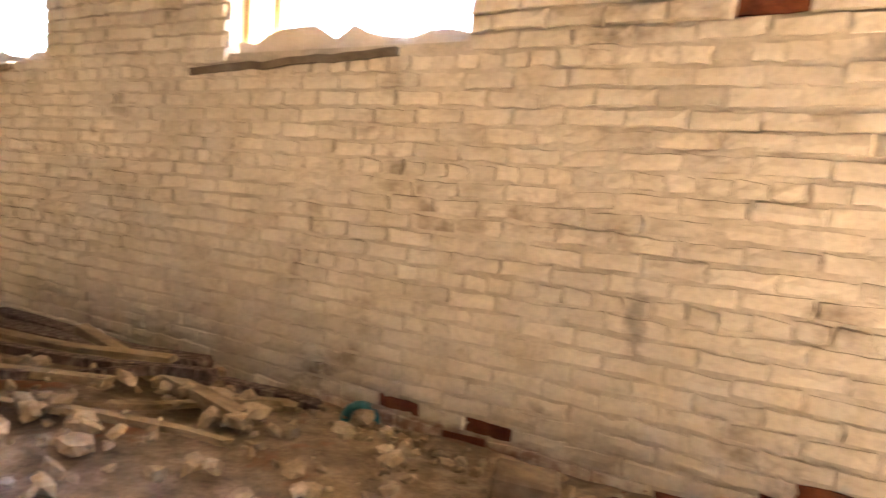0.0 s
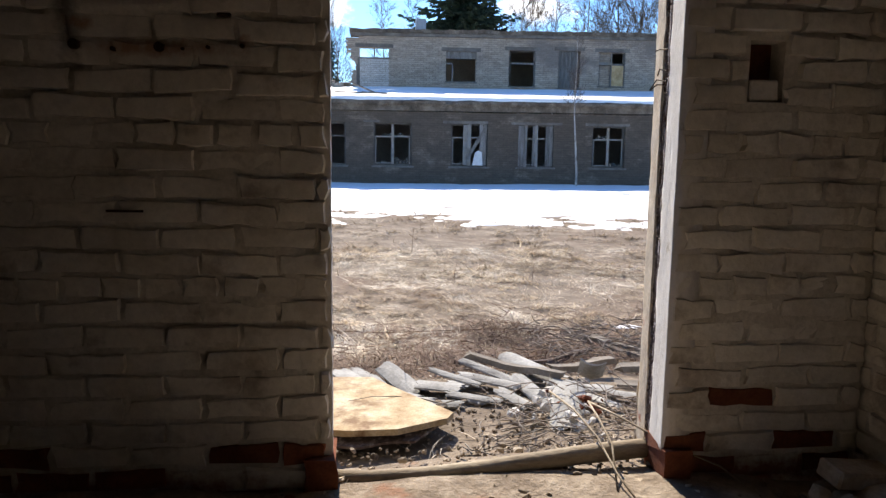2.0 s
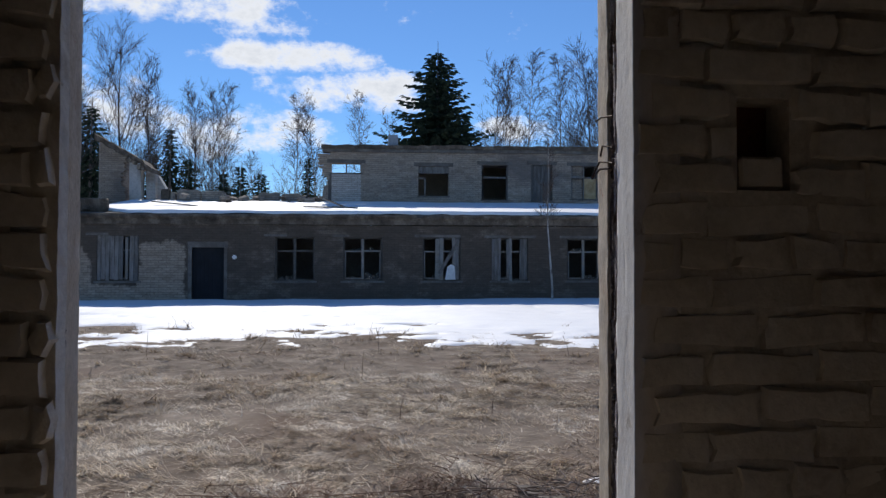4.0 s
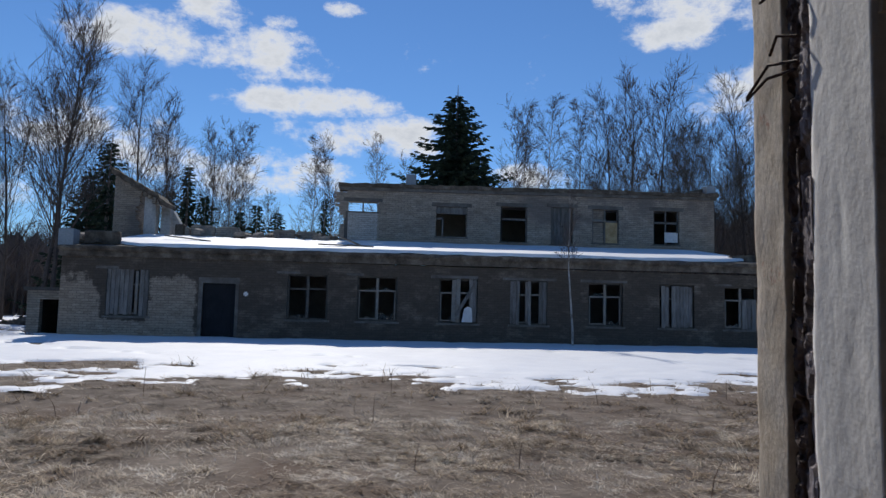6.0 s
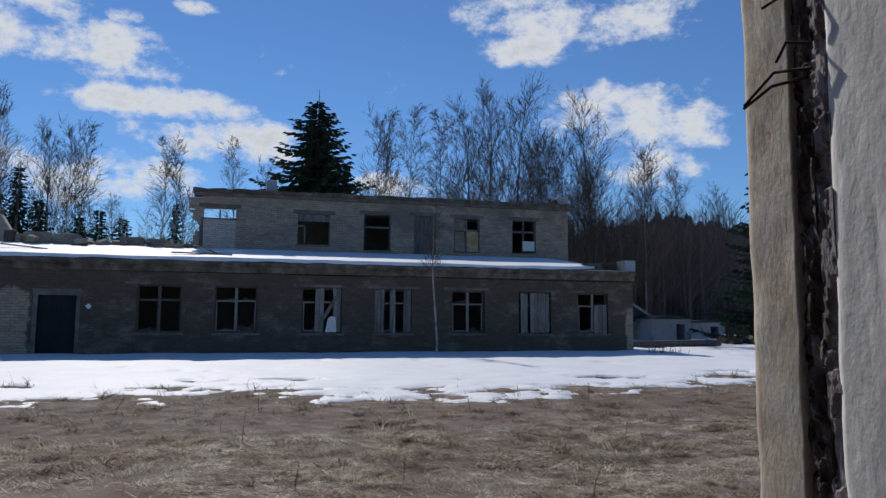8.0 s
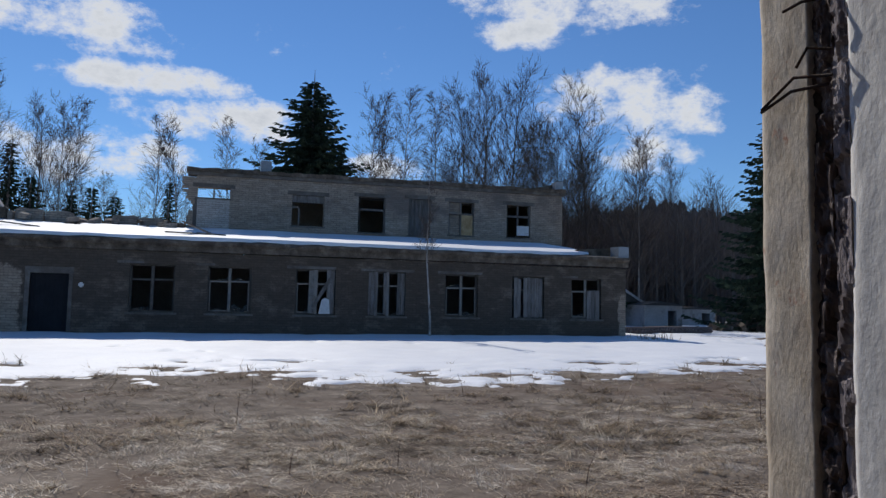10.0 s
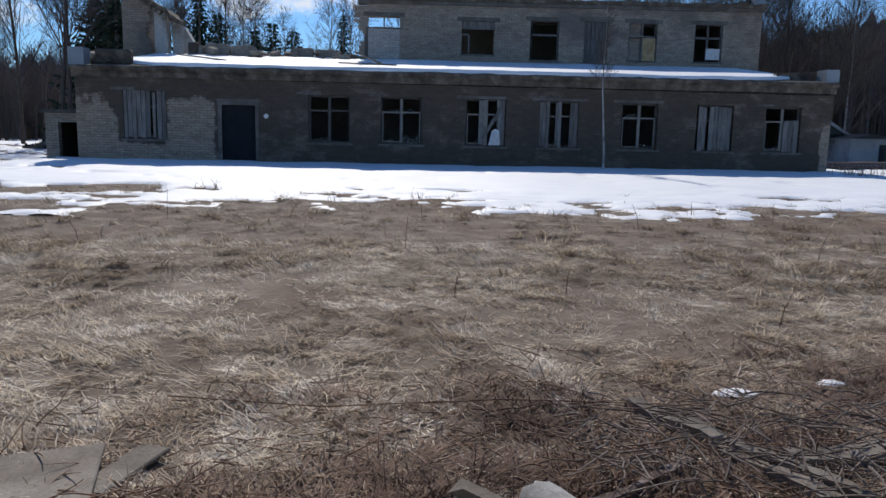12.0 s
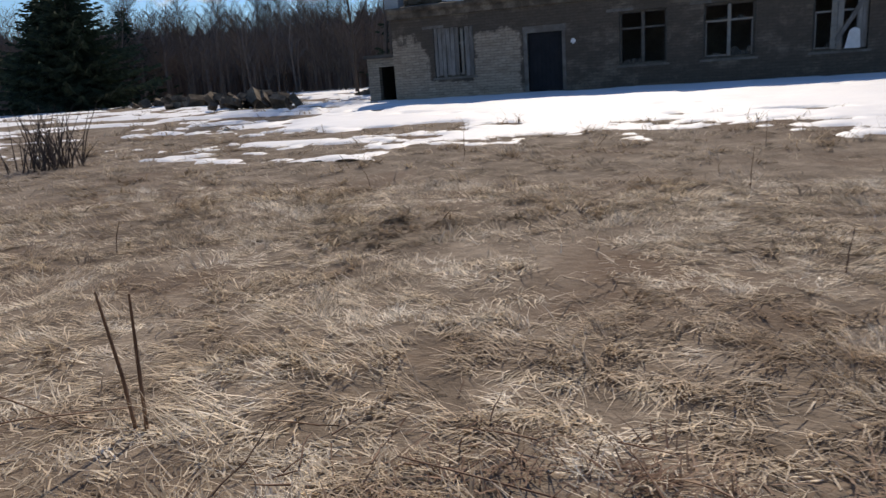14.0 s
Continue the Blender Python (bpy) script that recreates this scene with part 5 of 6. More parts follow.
for x, y, w in ((30, 36, 4.5), (34, 38, 5), (-16, 30, 4), (-22, 36, 6), (-13, 38, 3), (-30, 42, 6)):
    rng = random.Random(int(x * 7))
    s = Shape()
    for _ in range(26):
        a, b, c = rng.gauss(0, w * 0.3), rng.gauss(0, 0.6), rng.uniform(0.1, 0.4)
        s.box(-c, -c, -c * 0.4, c, c, c * 0.5, Matrix.Translation((a, b, 0.1 + 0.35 * math.exp(-a * a / w))) @ Euler((rng.random(), rng.random(), rng.random() * 3)).to_matrix().to_4x4())
    single("rubble_mound", s, M_cornice, "dark mound of rubble and earth in the snow", "rubble", Matrix.Translation((x, y, -0.2)), group="mounds", kind="stuff")

single("fallen_log", Shape().tube([(18.5, 31.5, 0.0), (21.5, 31.9, 0.1), (24.5, 32.0, 0.15)], [0.22, 0.2, 0.15], 9), M_bark, "long dark fallen log lying in the snow", "log", smooth=True)
twig_clump = Shape()
r = random.Random(12)
for _ in range(90):
    x, y, h = 17.0 + r.gauss(0, 0.45), 25.6 + r.gauss(0, 0.3), r.uniform(0.0, 0.28)
    twig_clump.tube([(x, y, -0.12), (x + r.uniform(-.15, .15), y + r.uniform(-.15, .15), h)], [0.012, 0.004], 3, cap=False)
single("dead_weeds", twig_clump, M_straw, "clump of dead weeds at the corner of the derelict building", "weeds", kind="stuff")

# ---------------------------------------------------------------- trees


def bare_tree(seed, height, spread=0.35, levels=3, trunk_r=0.11, fork=0.25, n1=22, sides=5, droop=0.0, twig=0.006):
    """Trunk and branches of a leafless tree: two shapes, the stem and everything finer."""
    rng = random.Random(seed)
    stem, fine = Shape(), Shape()
    pts, p, d = [], Vector((0, 0, -0.2)), Vector((rng.uniform(-.04, .04), rng.uniform(-.04, .04), 1))
    n = 9
    for i in range(n + 1):
        pts.append(p.copy())
        p = p + d.normalized() * (height + 0.2) / n
        d += Vector((rng.uniform(-.07, .07), rng.uniform(-.07, .07), 0))
    rad = [trunk_r * (1 - 0.93 * (i / n) ** 0.9) for i in range(n + 1)]
    stem.tube(pts, rad, sides + 1)

    def limb(base, dirn, length, r, level):
        q, dd = base.copy(), dirn.normalized()
        line, k = [q.copy()], 5 - level
        for _ in range(k):
            dd = (dd + Vector((rng.uniform(-.09, .09), rng.uniform(-.09, .09), (0.13, 0.05, 0.0)[level - 1] - droop * level))).normalized()
            q = q + dd * length / k
            line.append(q.copy())
        fine.tube(line, [r * (1 - 0.75 * i / k) for i in range(k + 1)], 4 if level < 2 else 3, cap=False)
        if level < levels:
            for _ in range((0, 8, 6, 0)[level]):
                s = rng.uniform(0.2, 1.0)
                i = min(k - 1, int(s * k))
                b = line[i].lerp(line[i + 1], s * k - i if s < 1 else 1)
                side = dd.orthogonal()
                side.rotate(Matrix.Rotation(rng.uniform(0, 6.28), 3, dd))
                limb(b, dd * 1.0 + side * rng.uniform(0.45, 0.85) + Vector((0, 0, 0.22)), length * rng.uniform(0.35, 0.62), max(twig, r * 0.42), level + 1)

    for i in range(n1):
        s = fork + (0.98 - fork) * (i + rng.random()) / n1
        j = min(n - 1, int(s * n))
        b = pts[j].lerp(pts[j + 1], s * n - j)
        a = rng.uniform(0, 6.28)
        up = rng.uniform(1.0, 2.0)
        limb(b, Vector((math.cos(a), math.sin(a), up)), height * spread * (1.05 - 0.75 * s) * rng.uniform(0.7, 1.2), max(twig * 1.4, trunk_r * 0.30 * (1 - 0.75 * s)), 1)
    return stem, fine


def plant_tree(name, label, stem, fine, bark, x, y, z, scale=1.0, yaw=0, group=""):
    t = thing(name, label, "tree", pose(x, y, z, 0, 0, yaw) @ Matrix.Scale(scale, 4), group=group)
    part("trunk", stem, bark, t)
    part("crown", fine, M_twig, t, "leafless branches and twigs")
    return t


TREE0 = [(10.9, 49.3, -0.25, 1.14, 0), (17.9, 49.4, -0.25, 1.22, 134), (13.1, 48.8, -0.25, 1.19, 67), (25.0, 48.6, -0.25, 1.07, 201), (29.5, 48.3, -0.25, 1.02, 268)]
TREES = [
    (1, 21.3, 50.3, 1.11, 335),
    (4, 24.5, 52.1, 1.13, 42),
    (3, 25.7, 57.1, 1.17, 109),
    (1, 28.4, 51.3, 1.11, 176),
    (4, 19.1, 59.5, 1.06, 243),
    (0, 33.8, 52.7, 1.02, 310),
    (2, 14.2, 58.8, 1.14, 17),
    (1, 21.2, 54.6, 1.21, 84),
    (3, -15.2, 40.8, 1.07, 151),
    (3, -11.9, 44.1, 1.02, 218),
    (1, -11.9, 50.4, 0.86, 285),
    (0, -9.0, 56.2, 0.96, 352),
    (2, -8.3, 58.4, 0.96, 59),
    (1, -11.2, 60.8, 0.94, 126),
    (2, -3.7, 60.0, 0.97, 193),
    (0, -1.9, 62.1, 1.01, 260),
    (2, 2.5, 64.2, 1.04, 327),
    (0, 4.0, 64.1, 0.95, 34),
    (4, -6.6, 65.7, 0.84, 101),
    (3, -15.0, 45.1, 0.77, 168),
    (1, -20.2, 47.3, 0.9, 235),
    (0, -40.4, 60.8, 0.91, 302),
    (4, -35.8, 67.3, 0.91, 9),
    (1, -40.7, 67.8, 0.86, 76),
    (2, -45.5, 61.9, 0.88, 143),
    (3, -31.1, 64.2, 0.92, 210),
    (1, -48.0, 58.6, 0.85, 277),
    (0, -39.9, 70.7, 0.91, 344),
    (1, 41.4, 59.7, 0.95, 51),
    (3, 46.9, 61.9, 0.97, 118),
    (2, 15.8, 52.2, 1.08, 185),
    (4, 27.0, 49.5, 1.0, 20),
    (3, 31.5, 55.0, 0.98, 250),
    (4, 23.0, 47.5, 1.02, 160),
    (3, -13.6, 38.2, 1.05, 70),
]
SPRUCES = [
    (6.8, 47.9, 16.2, 5.4, 40),
    (8.7, 49.6, 12.2, 3.8, 41),
    (-12.9, 42.7, 10.7, 2.6, 42),
    (-14.9, 45.2, 9.1, 2.5, 43),
    (-10.7, 50.7, 11.1, 2.2, 44),
    (-12.2, 52.4, 9.6, 2.4, 45),
    (-9.6, 51.0, 9.0, 2.2, 46),
    (-6.6, 53.6, 8.9, 2.2, 47),
    (-5.6, 56.7, 8.8, 2.4, 48),
    (-8.1, 55.3, 8.6, 2.2, 49),
    (-2.2, 58.1, 10.3, 1.6, 50),
    (33.2, 35.5, 16.0, 4.2, 51),
    (30.9, 34.8, 12.5, 3.0, 52),
    (-40.8, 44.8, 9.3, 5.5, 53),
    (-43.3, 45.1, 8.9, 5.0, 54),
    (-45.1, 54.5, 8.3, 3, 55),
]
FARWOOD = [
    (-66, 35, -49, 58, 200, 5, 8.5),
    (-47, 56, -22, 70, 260, 3.5, 7.5),
    (-60, 65, -26, 86, 330, 6, 9.5),
    (-31, 81, 13, 86, 160, 6, 9),
    (13, 71, 42, 59, 300, 8, 11.5),
    (34, 70, 59, 51, 330, 8, 12),
    (53, 49, 68, 23, 150, 8, 12),
]
KINDS = []
for i, (sd, sp, dr_, tr) in enumerate(((1, 0.26, 0.02, 0.15), (2, 0.34, 0.0, 0.2), (3, 0.22, 0.04, 0.13), (4, 0.38, -0.01, 0.22), (5, 0.28, 0.02, 0.16))):
    st, fi = bare_tree(sd, 13.0, sp, 3, tr * 0.6, 0.24, 36, droop=dr_, twig=0.0095)
    KINDS.append(plant_tree("birch_tree" if i in (0, 2) else "bare_tree", "tall leafless birch behind the derelict building" if i in (0, 2) else "tall leafless broad tree at the edge of the yard",
                            st, fi, M_birch if i in (0, 2) else M_twig, *TREE0[i], group="leafless trees"))
for k, x, y, s, yaw in TREES:
    copy_thing(KINDS[k], pose(x, y, -0.25, 0, 0, yaw) @ Matrix.Scale(s, 4))
st, fi = bare_tree(34, 5.9, 0.17, 3, 0.05, 0.42, 24, droop=0.01, twig=0.004)
plant_tree("young_birch", "slender young birch before the brick front", st, fi, M_birch, 8.5, 26.3, 0.05, yaw=90)


def spruce_shape(seed, height, width):
    rng = random.Random(seed)
    stem, crown = Shape(), Shape()
    stem.tube([(0, 0, -0.3), (0, 0, height * 0.5), (0.05, 0, height)], [0.02 * height, 0.012 * height, 0.01], 7)
    count = int(150 + (9 if width < 3.5 else 18) * height)
    sz = min(1.0, 0.30 + width / 6.5)
    lean = [rng.uniform(0.75, 1.2) for _ in range(9)]
    for i in range(count):
        k = 1 - ((i + rng.random()) / count) ** 0.85 * 0.95         # 1 at the foot, 0 at the tip
        z = height * (1.0 - k * 0.96)
        a = i * 2.39996 + rng.uniform(-.5, .5)
        side = lean[int(a / 0.698) % 9]
        L = (1.25 * width * k ** 0.85 * side * rng.uniform(0.45, 1.15) + 0.06)
        ux, uy = math.cos(a), math.sin(a)
        m = max(3, int(L / 0.16))
        sag = rng.uniform(0.25, 0.5)
        for j in range(m):
            q = (j + rng.random()) / m
            bx, by, bz = ux * L * q, uy * L * q, z - sag * L * q + 0.85 * sag * L * q ** 2.6
            for turn in (-1, 1):
                w = (0.08 + 0.42 * (1 - q) ** 0.7 * min(1.3, L * 0.5)) * rng.uniform(0.5, 1.3) * sz
                h = rng.uniform(0.08, 0.42) * (1.2 - 0.7 * q) * sz * min(1.0, 0.35 + 1.6 * k)
                px, py = -uy * w * turn, ux * w * turn
                fx, fy = ux * rng.uniform(0.10, 0.26) * sz, uy * rng.uniform(0.10, 0.26) * sz
                crown.add([(bx, by, bz + 0.03), (bx + px * 0.55 + fx, by + py * 0.55 + fy, bz + 0.02 - h * 0.2), (bx + px + fx * 1.6, by + py + fy * 1.6, bz - h), (bx + px * 0.3, by + py * 0.3, bz - h * 0.7)], [(0, 1, 2, 3)])
    return stem, crown


def plant_spruce(x, y, height, width, seed, label="dark green spruce with drooping branches", yaw=0):
    st, cr = spruce_shape(seed, height, width)
    t = thing("spruce_tree", label, "tree", pose(x, y, -0.25, 0, 0, yaw), group="spruces")
    part("trunk", st, M_darkwood, t)
    part("crown", cr, M_spruce, t, "dark green needles")
    return t


for row in SPRUCES:
    plant_spruce(*row)


def far_wood(name, rows, seed, label):
    """A far belt of bare wood: thin stems with upswept twigs, one object."""
    rng = random.Random(seed)
    s = Shape()
    for x0, y0, x1, y1, n, h0, h1 in rows:
        for i in range(n):
            k = rng.random()
            x, y = x0 + (x1 - x0) * k + rng.uniform(-3, 3), y0 + (y1 - y0) * k + rng.uniform(-9, 9)
            h = rng.uniform(h0, h1)
            s.tube([(x, y, -0.4), (x + rng.uniform(-.3, .3), y, h * 0.6), (x + rng.uniform(-.5, .5), y, h)], [0.11, 0.06, 0.012], 3, cap=False)
            for _ in range(26):
                z = h * rng.uniform(0.18, 0.95)
                L = h * 0.30 * (1.1 - z / h) + 0.5
                a = rng.random() * 6.28
                dx, dy = math.cos(a) * L, math.sin(a) * L
                w = 0.02
                s.add([(x - w, y, z), (x + w, y, z), (x + dx * 0.5, y + dy * 0.5, z + L * 0.55), (x + dx + 0.012, y + dy, z + L * 1.1), (x + dx * 0.5 - 2 * w, y + dy * 0.5, z + L * 0.55)], [(0, 1, 2, 3, 4)])
                for q in (0.3, 0.5, 0.7, 0.88):
                    bx, by, bz = x + dx * q, y + dy * q, z + L * q * 1.05
                    e = L * 0.4
                    a2 = a + rng.uniform(-1.3, 1.3)
                    s.add([(bx - 0.012, by, bz), (bx + 0.012, by, bz), (bx + math.cos(a2) * e, by + math.sin(a2) * e, bz + e * 0.9)], [(0, 1, 2)])
    return single(name, s, M_darkwood, label, "wood", kind="stuff")


far_wood("far_wood", FARWOOD, 77, "dense dark leafless wood beyond the yard")
# the depth of the wood: a ragged belt behind the single stems
belt = Shape()
rng = random.Random(4)
n = 900
for i in range(n + 1):
    a = radians(-78 + 156 * i / n)
    k = min(1.0, max(0.0, (a - 0.15) / 0.3))
    h = 7.6 + 6.0 * k * k * (3 - 2 * k) + 1.6 * fbm(a * 9, 0.0, 1.0, 3.0) + 1.0 * fbm(a * 70, 1.0, 1.0, 5.0) + rng.uniform(-.5, .5)
    for rad, top in ((92.0, -0.6), (92.0, h * 0.6), (92.5, h), (95.0, h), (95.0, -0.6)):
        belt.v.append((rad * math.sin(a), 4 + rad * math.cos(a), top))
belt.f = [(5 * i + q, 5 * i + 5 + q, 5 * i + 6 + q, 5 * i + 1 + q) for i in range(n) for q in range(4)]
single("backdrop", belt, M_wood_depth, "dense dark wood in the distance", "wood", kind="structure")

# ---------------------------------------------------------------- clutter before the doorway


def plank(x0, y0, z0, x1, y1, z1, w, h, mat, label, name="plank", roll=0.0, group="planks before the doorway"):
    a, b = Vector((x0, y0, z0)), Vector((x1, y1, z1))
    L = (b - a).length
    rng = random.Random(int(x0 * 1000 + y0 * 77))
    n, rings = 5, []
    for i in range(n + 1):
        u = L * i / n
        bend = 0.012 * math.sin(i * 1.3 + x0)
        j = lambda: rng.uniform(-.007, .007)
        rings.append([(u + j() * 5, -w / 2 + j(), -h / 2 + bend), (u + j() * 5, w / 2 + j(), -h / 2 + bend), (u + j() * 5, w / 2 + j(), h / 2 + bend), (u + j() * 5, -w / 2 + j(), h / 2 + bend)])
    s = loft(rings)
    m = Matrix.Translation(a) @ (b - a).to_track_quat("X", "Z").to_matrix().to_4x4() @ Matrix.Rotation(roll, 4, "X")
    return single(name, s, mat, label, "plank" if name == "plank" else name.replace("_", " "), m, group=group)


single("threshold_log", Shape().tube([(0.93, 3.03, -0.062), (1.1, 3.015, -0.062), (1.3, 3.01, -0.055), (1.5, 3.02, -0.042), (1.7, 3.045, -0.03), (1.9, 3.07, -0.015), (2.05, 3.08, -0.006), (2.23, 3.10, 0.0)], [0.035, 0.034, 0.036, 0.035, 0.038, 0.037, 0.039, 0.037], 12), M_pole,
       "peeled pole lying across the doorway", "log", smooth=True)
sheet_top = [(0.30, 3.70), (0.74, 3.63), (1.00, 3.585), (1.22, 3.59), (1.46, 3.71), (1.50, 3.79), (1.30, 4.10), (1.10, 4.42), (0.85, 4.44), (0.25, 4.40)]
warp = lambda x, y: -0.10 + 0.02 * (x - 1.0) ** 2 - 0.02 * (y - 3.7)
n_ = len(sheet_top)
single("chipboard_sheet", Shape().add([(x, y, warp(x, y) + d) for d in (-0.030, 0) for x, y in sheet_top], [tuple(range(n_ - 1, -1, -1)), tuple(range(n_, 2 * n_))] + [(i, (i + 1) % n_, n_ + (i + 1) % n_, n_ + i) for i in range(n_)]),
       M_chip, "warped yellow chipboard sheet with a broken edge on the rubble", "board")
under = [(0.32, 3.72), (0.80, 3.60), (1.05, 3.545), (1.16, 3.60), (1.30, 3.60), (1.42, 3.72), (1.30, 3.95), (0.9, 4.2), (0.3, 4.2)]
single("chipboard_layer", Shape().add([(x, y, warp(x, y) - 0.034 + d - 0.03 * (y < 3.61)) for d in (-0.012, 0) for x, y in under],
                                      [tuple(range(8, -1, -1)), tuple(range(9, 18))] + [(i, (i + 1) % 9, 9 + (i + 1) % 9, 9 + i) for i in range(9)]),
       M_bark, "dark delaminated layer hanging under the chipboard", "board")
PLANKS = [(2.17, 4.60, -0.14, 2.60, 4.68, -0.12, 0.06, 0.04), (1.72, 4.86, -0.13, 2.18, 4.36, -0.11, 0.05, 0.035), (2.60, 5.82, -0.215, 2.80, 5.32, -0.20, 0.06, 0.05), (2.79, 5.38, -0.21, 2.96, 4.85, -0.20, 0.08, 0.05),
          (2.74, 5.55, -0.20, 3.08, 4.8, -0.18, 0.06, 0.05), (2.55, 4.45, -0.10, 3.4, 4.60, -0.06, 0.08, 0.04), (2.50, 4.25, -0.13, 3.3, 4.20, -0.1, 0.10, 0.025), (3.0, 5.15, -0.17, 3.8, 5.35, -0.20, 0.10, 0.03)]
for row in PLANKS:
    plank(*row, M_plank, "grey weathered plank in a heap before the doorway")
plank(2.07, 4.79, -0.17, 2.60, 5.16, -0.19, 0.035, 0.03, M_bark, "dark rotten lath sunk in the dead stalks")
plank(2.285, 3.37, -0.14, 2.262, 3.315, 0.16, 0.05, 0.022, M_pole, "short grey board leaning on the door frame")
rng = random.Random(14)


def barrel_piece(x0, y0, x1, y1, w, rise, lift=0.0, tip=0.0, label="curved broken strip of grey asbestos roofing sheet"):
    """A strip broken off along the waves: an arched section, ragged at both ends."""
    L = math.hypot(x1 - x0, y1 - y0)
    n, k, th = 7, 6, 0.009
    v = []
    for i in range(k + 1):
        u = L * i / k
        for layer in (0, 1):
            for q in range(n + 1):
                t = 2 * q / n - 1
                rag = rng.uniform(-.025, .025) if i in (0, k) else 0
                v.append((u + rag, t * w / 2 + rng.uniform(-.003, .003), rise * (1 - t * t) + th * layer))
    m = n + 1
    f = []
    for i in range(k):
        o = i * 2 * m
        for q in range(n):
            f += [(o + q, o + 2 * m + q, o + 2 * m + q + 1, o + q + 1), (o + m + q, o + m + q + 1, o + 3 * m + q + 1, o + 3 * m + q)]
        f += [(o, o + m, o + 3 * m, o + 2 * m), (o + n, o + 2 * m + n, o + 3 * m + n, o + m + n)]
    for o in (0, k * 2 * m):
        f += [(o + q, o + q + 1, o + m + q + 1, o + m + q) for q in range(n)]
    z = ground_z((x0 + x1) / 2, (y0 + y1) / 2) + 0.01 + lift
    single("roof_sheet_piece", Shape().add(v, f), M_slate, label, "roofing", Matrix.Translation((x0, y0, z)) @ Euler((rng.uniform(-.12, .12), tip, math.atan2(y1 - y0, x1 - x0))).to_matrix().to_4x4(), group="broken roofing sheets")


for row in ((1.19, 4.76, 1.37, 4.37, 0.15, 0.035, 0.04, 0.10), (1.10, 4.56, 1.29, 4.11, 0.11, 0.03, 0.02, 0.06), (1.37, 4.42, 1.60, 4.34, 0.14, 0.012, 0.03), (1.52, 4.24, 1.73, 4.12, 0.09, 0.014, 0.015),
            (1.71, 4.49, 1.93, 4.31, 0.11, 0.02, 0.03), (1.62, 4.55, 1.75, 4.47, 0.12, 0.025, 0.03), (1.95, 4.45, 2.07, 4.00, 0.11, 0.032, 0.02, 0.08), (1.96, 4.86, 2.22, 4.42, 0.16, 0.03, 0.06, 0.05),
            (1.68, 4.80, 1.96, 4.42, 0.08, 0.02, 0.05, 0.05), (2.18, 4.17, 2.03, 3.66, 0.17, 0.03, 0.05, 0.14), (1.33, 4.16, 1.43, 4.14, 0.10, 0.015, 0.01), (1.48, 4.10, 1.58, 4.08, 0.08, 0.01, 0.005),
            (1.81, 4.25, 1.92, 3.98, 0.09, 0.02, 0.015), (1.46, 4.65, 1.72, 4.33, 0.06, 0.012, 0.045), (0.90, 4.80, 1.11, 4.40, 0.14, 0.012, 0.02), (0.98, 4.86, 1.14, 4.58, 0.12, 0.012, 0.01),
            (2.26, 4.21, 2.42, 4.18, 0.12, 0.01, 0.03), (2.39, 4.13, 2.56, 4.05, 0.09, 0.012, 0.02), (1.63, 4.14, 1.71, 4.11, 0.06, 0.01, 0.005), (1.72, 4.13, 1.79, 4.10, 0.07, 0.012, 0.01),
            (2.12, 4.35, 2.24, 4.26, 0.10, 0.015, 0.03), (2.28, 4.05, 2.36, 3.92, 0.07, 0.012, 0.015), (1.55, 4.46, 1.66, 4.38, 0.10, 0.012, 0.02), (1.25, 4.30, 1.36, 4.22, 0.09, 0.01, 0.01)):
    barrel_piece(*row)
single("roof_sheet_piece", Shape().add(*(lambda g: ([(0.075 * t, 0.03 * t * t + dy, 0.16 * u) for dy in (0, 0.009) for u in (0, 1) for t in g], [(q, q + 1, q + 8, q + 7) for q in range(6)] + [(q + 14, q + 21, q + 22, q + 15) for q in range(6)] + [(q + 7, q + 8, q + 22, q + 21) for q in range(6)]))([i / 3 - 1 for i in range(7)])),
       M_slate, "curved piece of roofing sheet propped upright in the heap", "roofing", Matrix.Translation((2.40, 4.50, ground_z(2.4, 4.5) + 0.02)) @ Euler((0.75, 0.1, -0.25)).to_matrix().to_4x4(), group="broken roofing sheets")


def stone(rng, size):
    bm = bmesh.new()
    bmesh.ops.create_icosphere(bm, subdivisions=1, radius=size)
    for v in bm.verts:
        v.co *= rng.uniform(0.65, 1.2)
        v.co.z *= 0.6
    me = bpy.data.meshes.new("stone")
    bm.to_mesh(me)
    bm.free()
    return me


STONES = [stone(random.Random(i), 1.0) for i in range(8)]
for me in STONES:
    me.materials.append(M_rubble)


def scatter(name, n, place, size, label, seed, mat=None):
    r = random.Random(seed)
    s = Shape()
    for _ in range(n):
        x, y, z = place(r)
        k = size * r.uniform(0.4, 1.6) ** 1.5
        me = STONES[r.randrange(8)]
        m = Matrix.Translation((x, y, z)) @ Euler((r.random(), r.random(), r.random() * 6)).to_matrix().to_4x4() @ Matrix.Scale(k, 4)
        s.add([m @ v.co for v in me.vertices], [tuple(q.vertices) for q in me.polygons])
    return single(name, s, mat or M_rubble, label, "rubble", kind="stuff")


scatter("rubble", 2200, lambda r: (lambda x, y: (x, y, -0.055 if y < 3.28 else ground_z(x, y) + 0.005))(r.uniform(0.6, 2.6), r.uniform(2.2, 4.4)), 0.0065, "small plaster crumbs and grit about the doorway", 1, M_grit)
scatter("rubble", 420, lambda r: (lambda x, y: (x, y, -0.05 if y < 3.28 else ground_z(x, y) + 0.008))(r.uniform(0.75, 2.7), r.uniform(2.1, 4.1)), 0.014, "pale plaster lumps scattered over the threshold", 11)
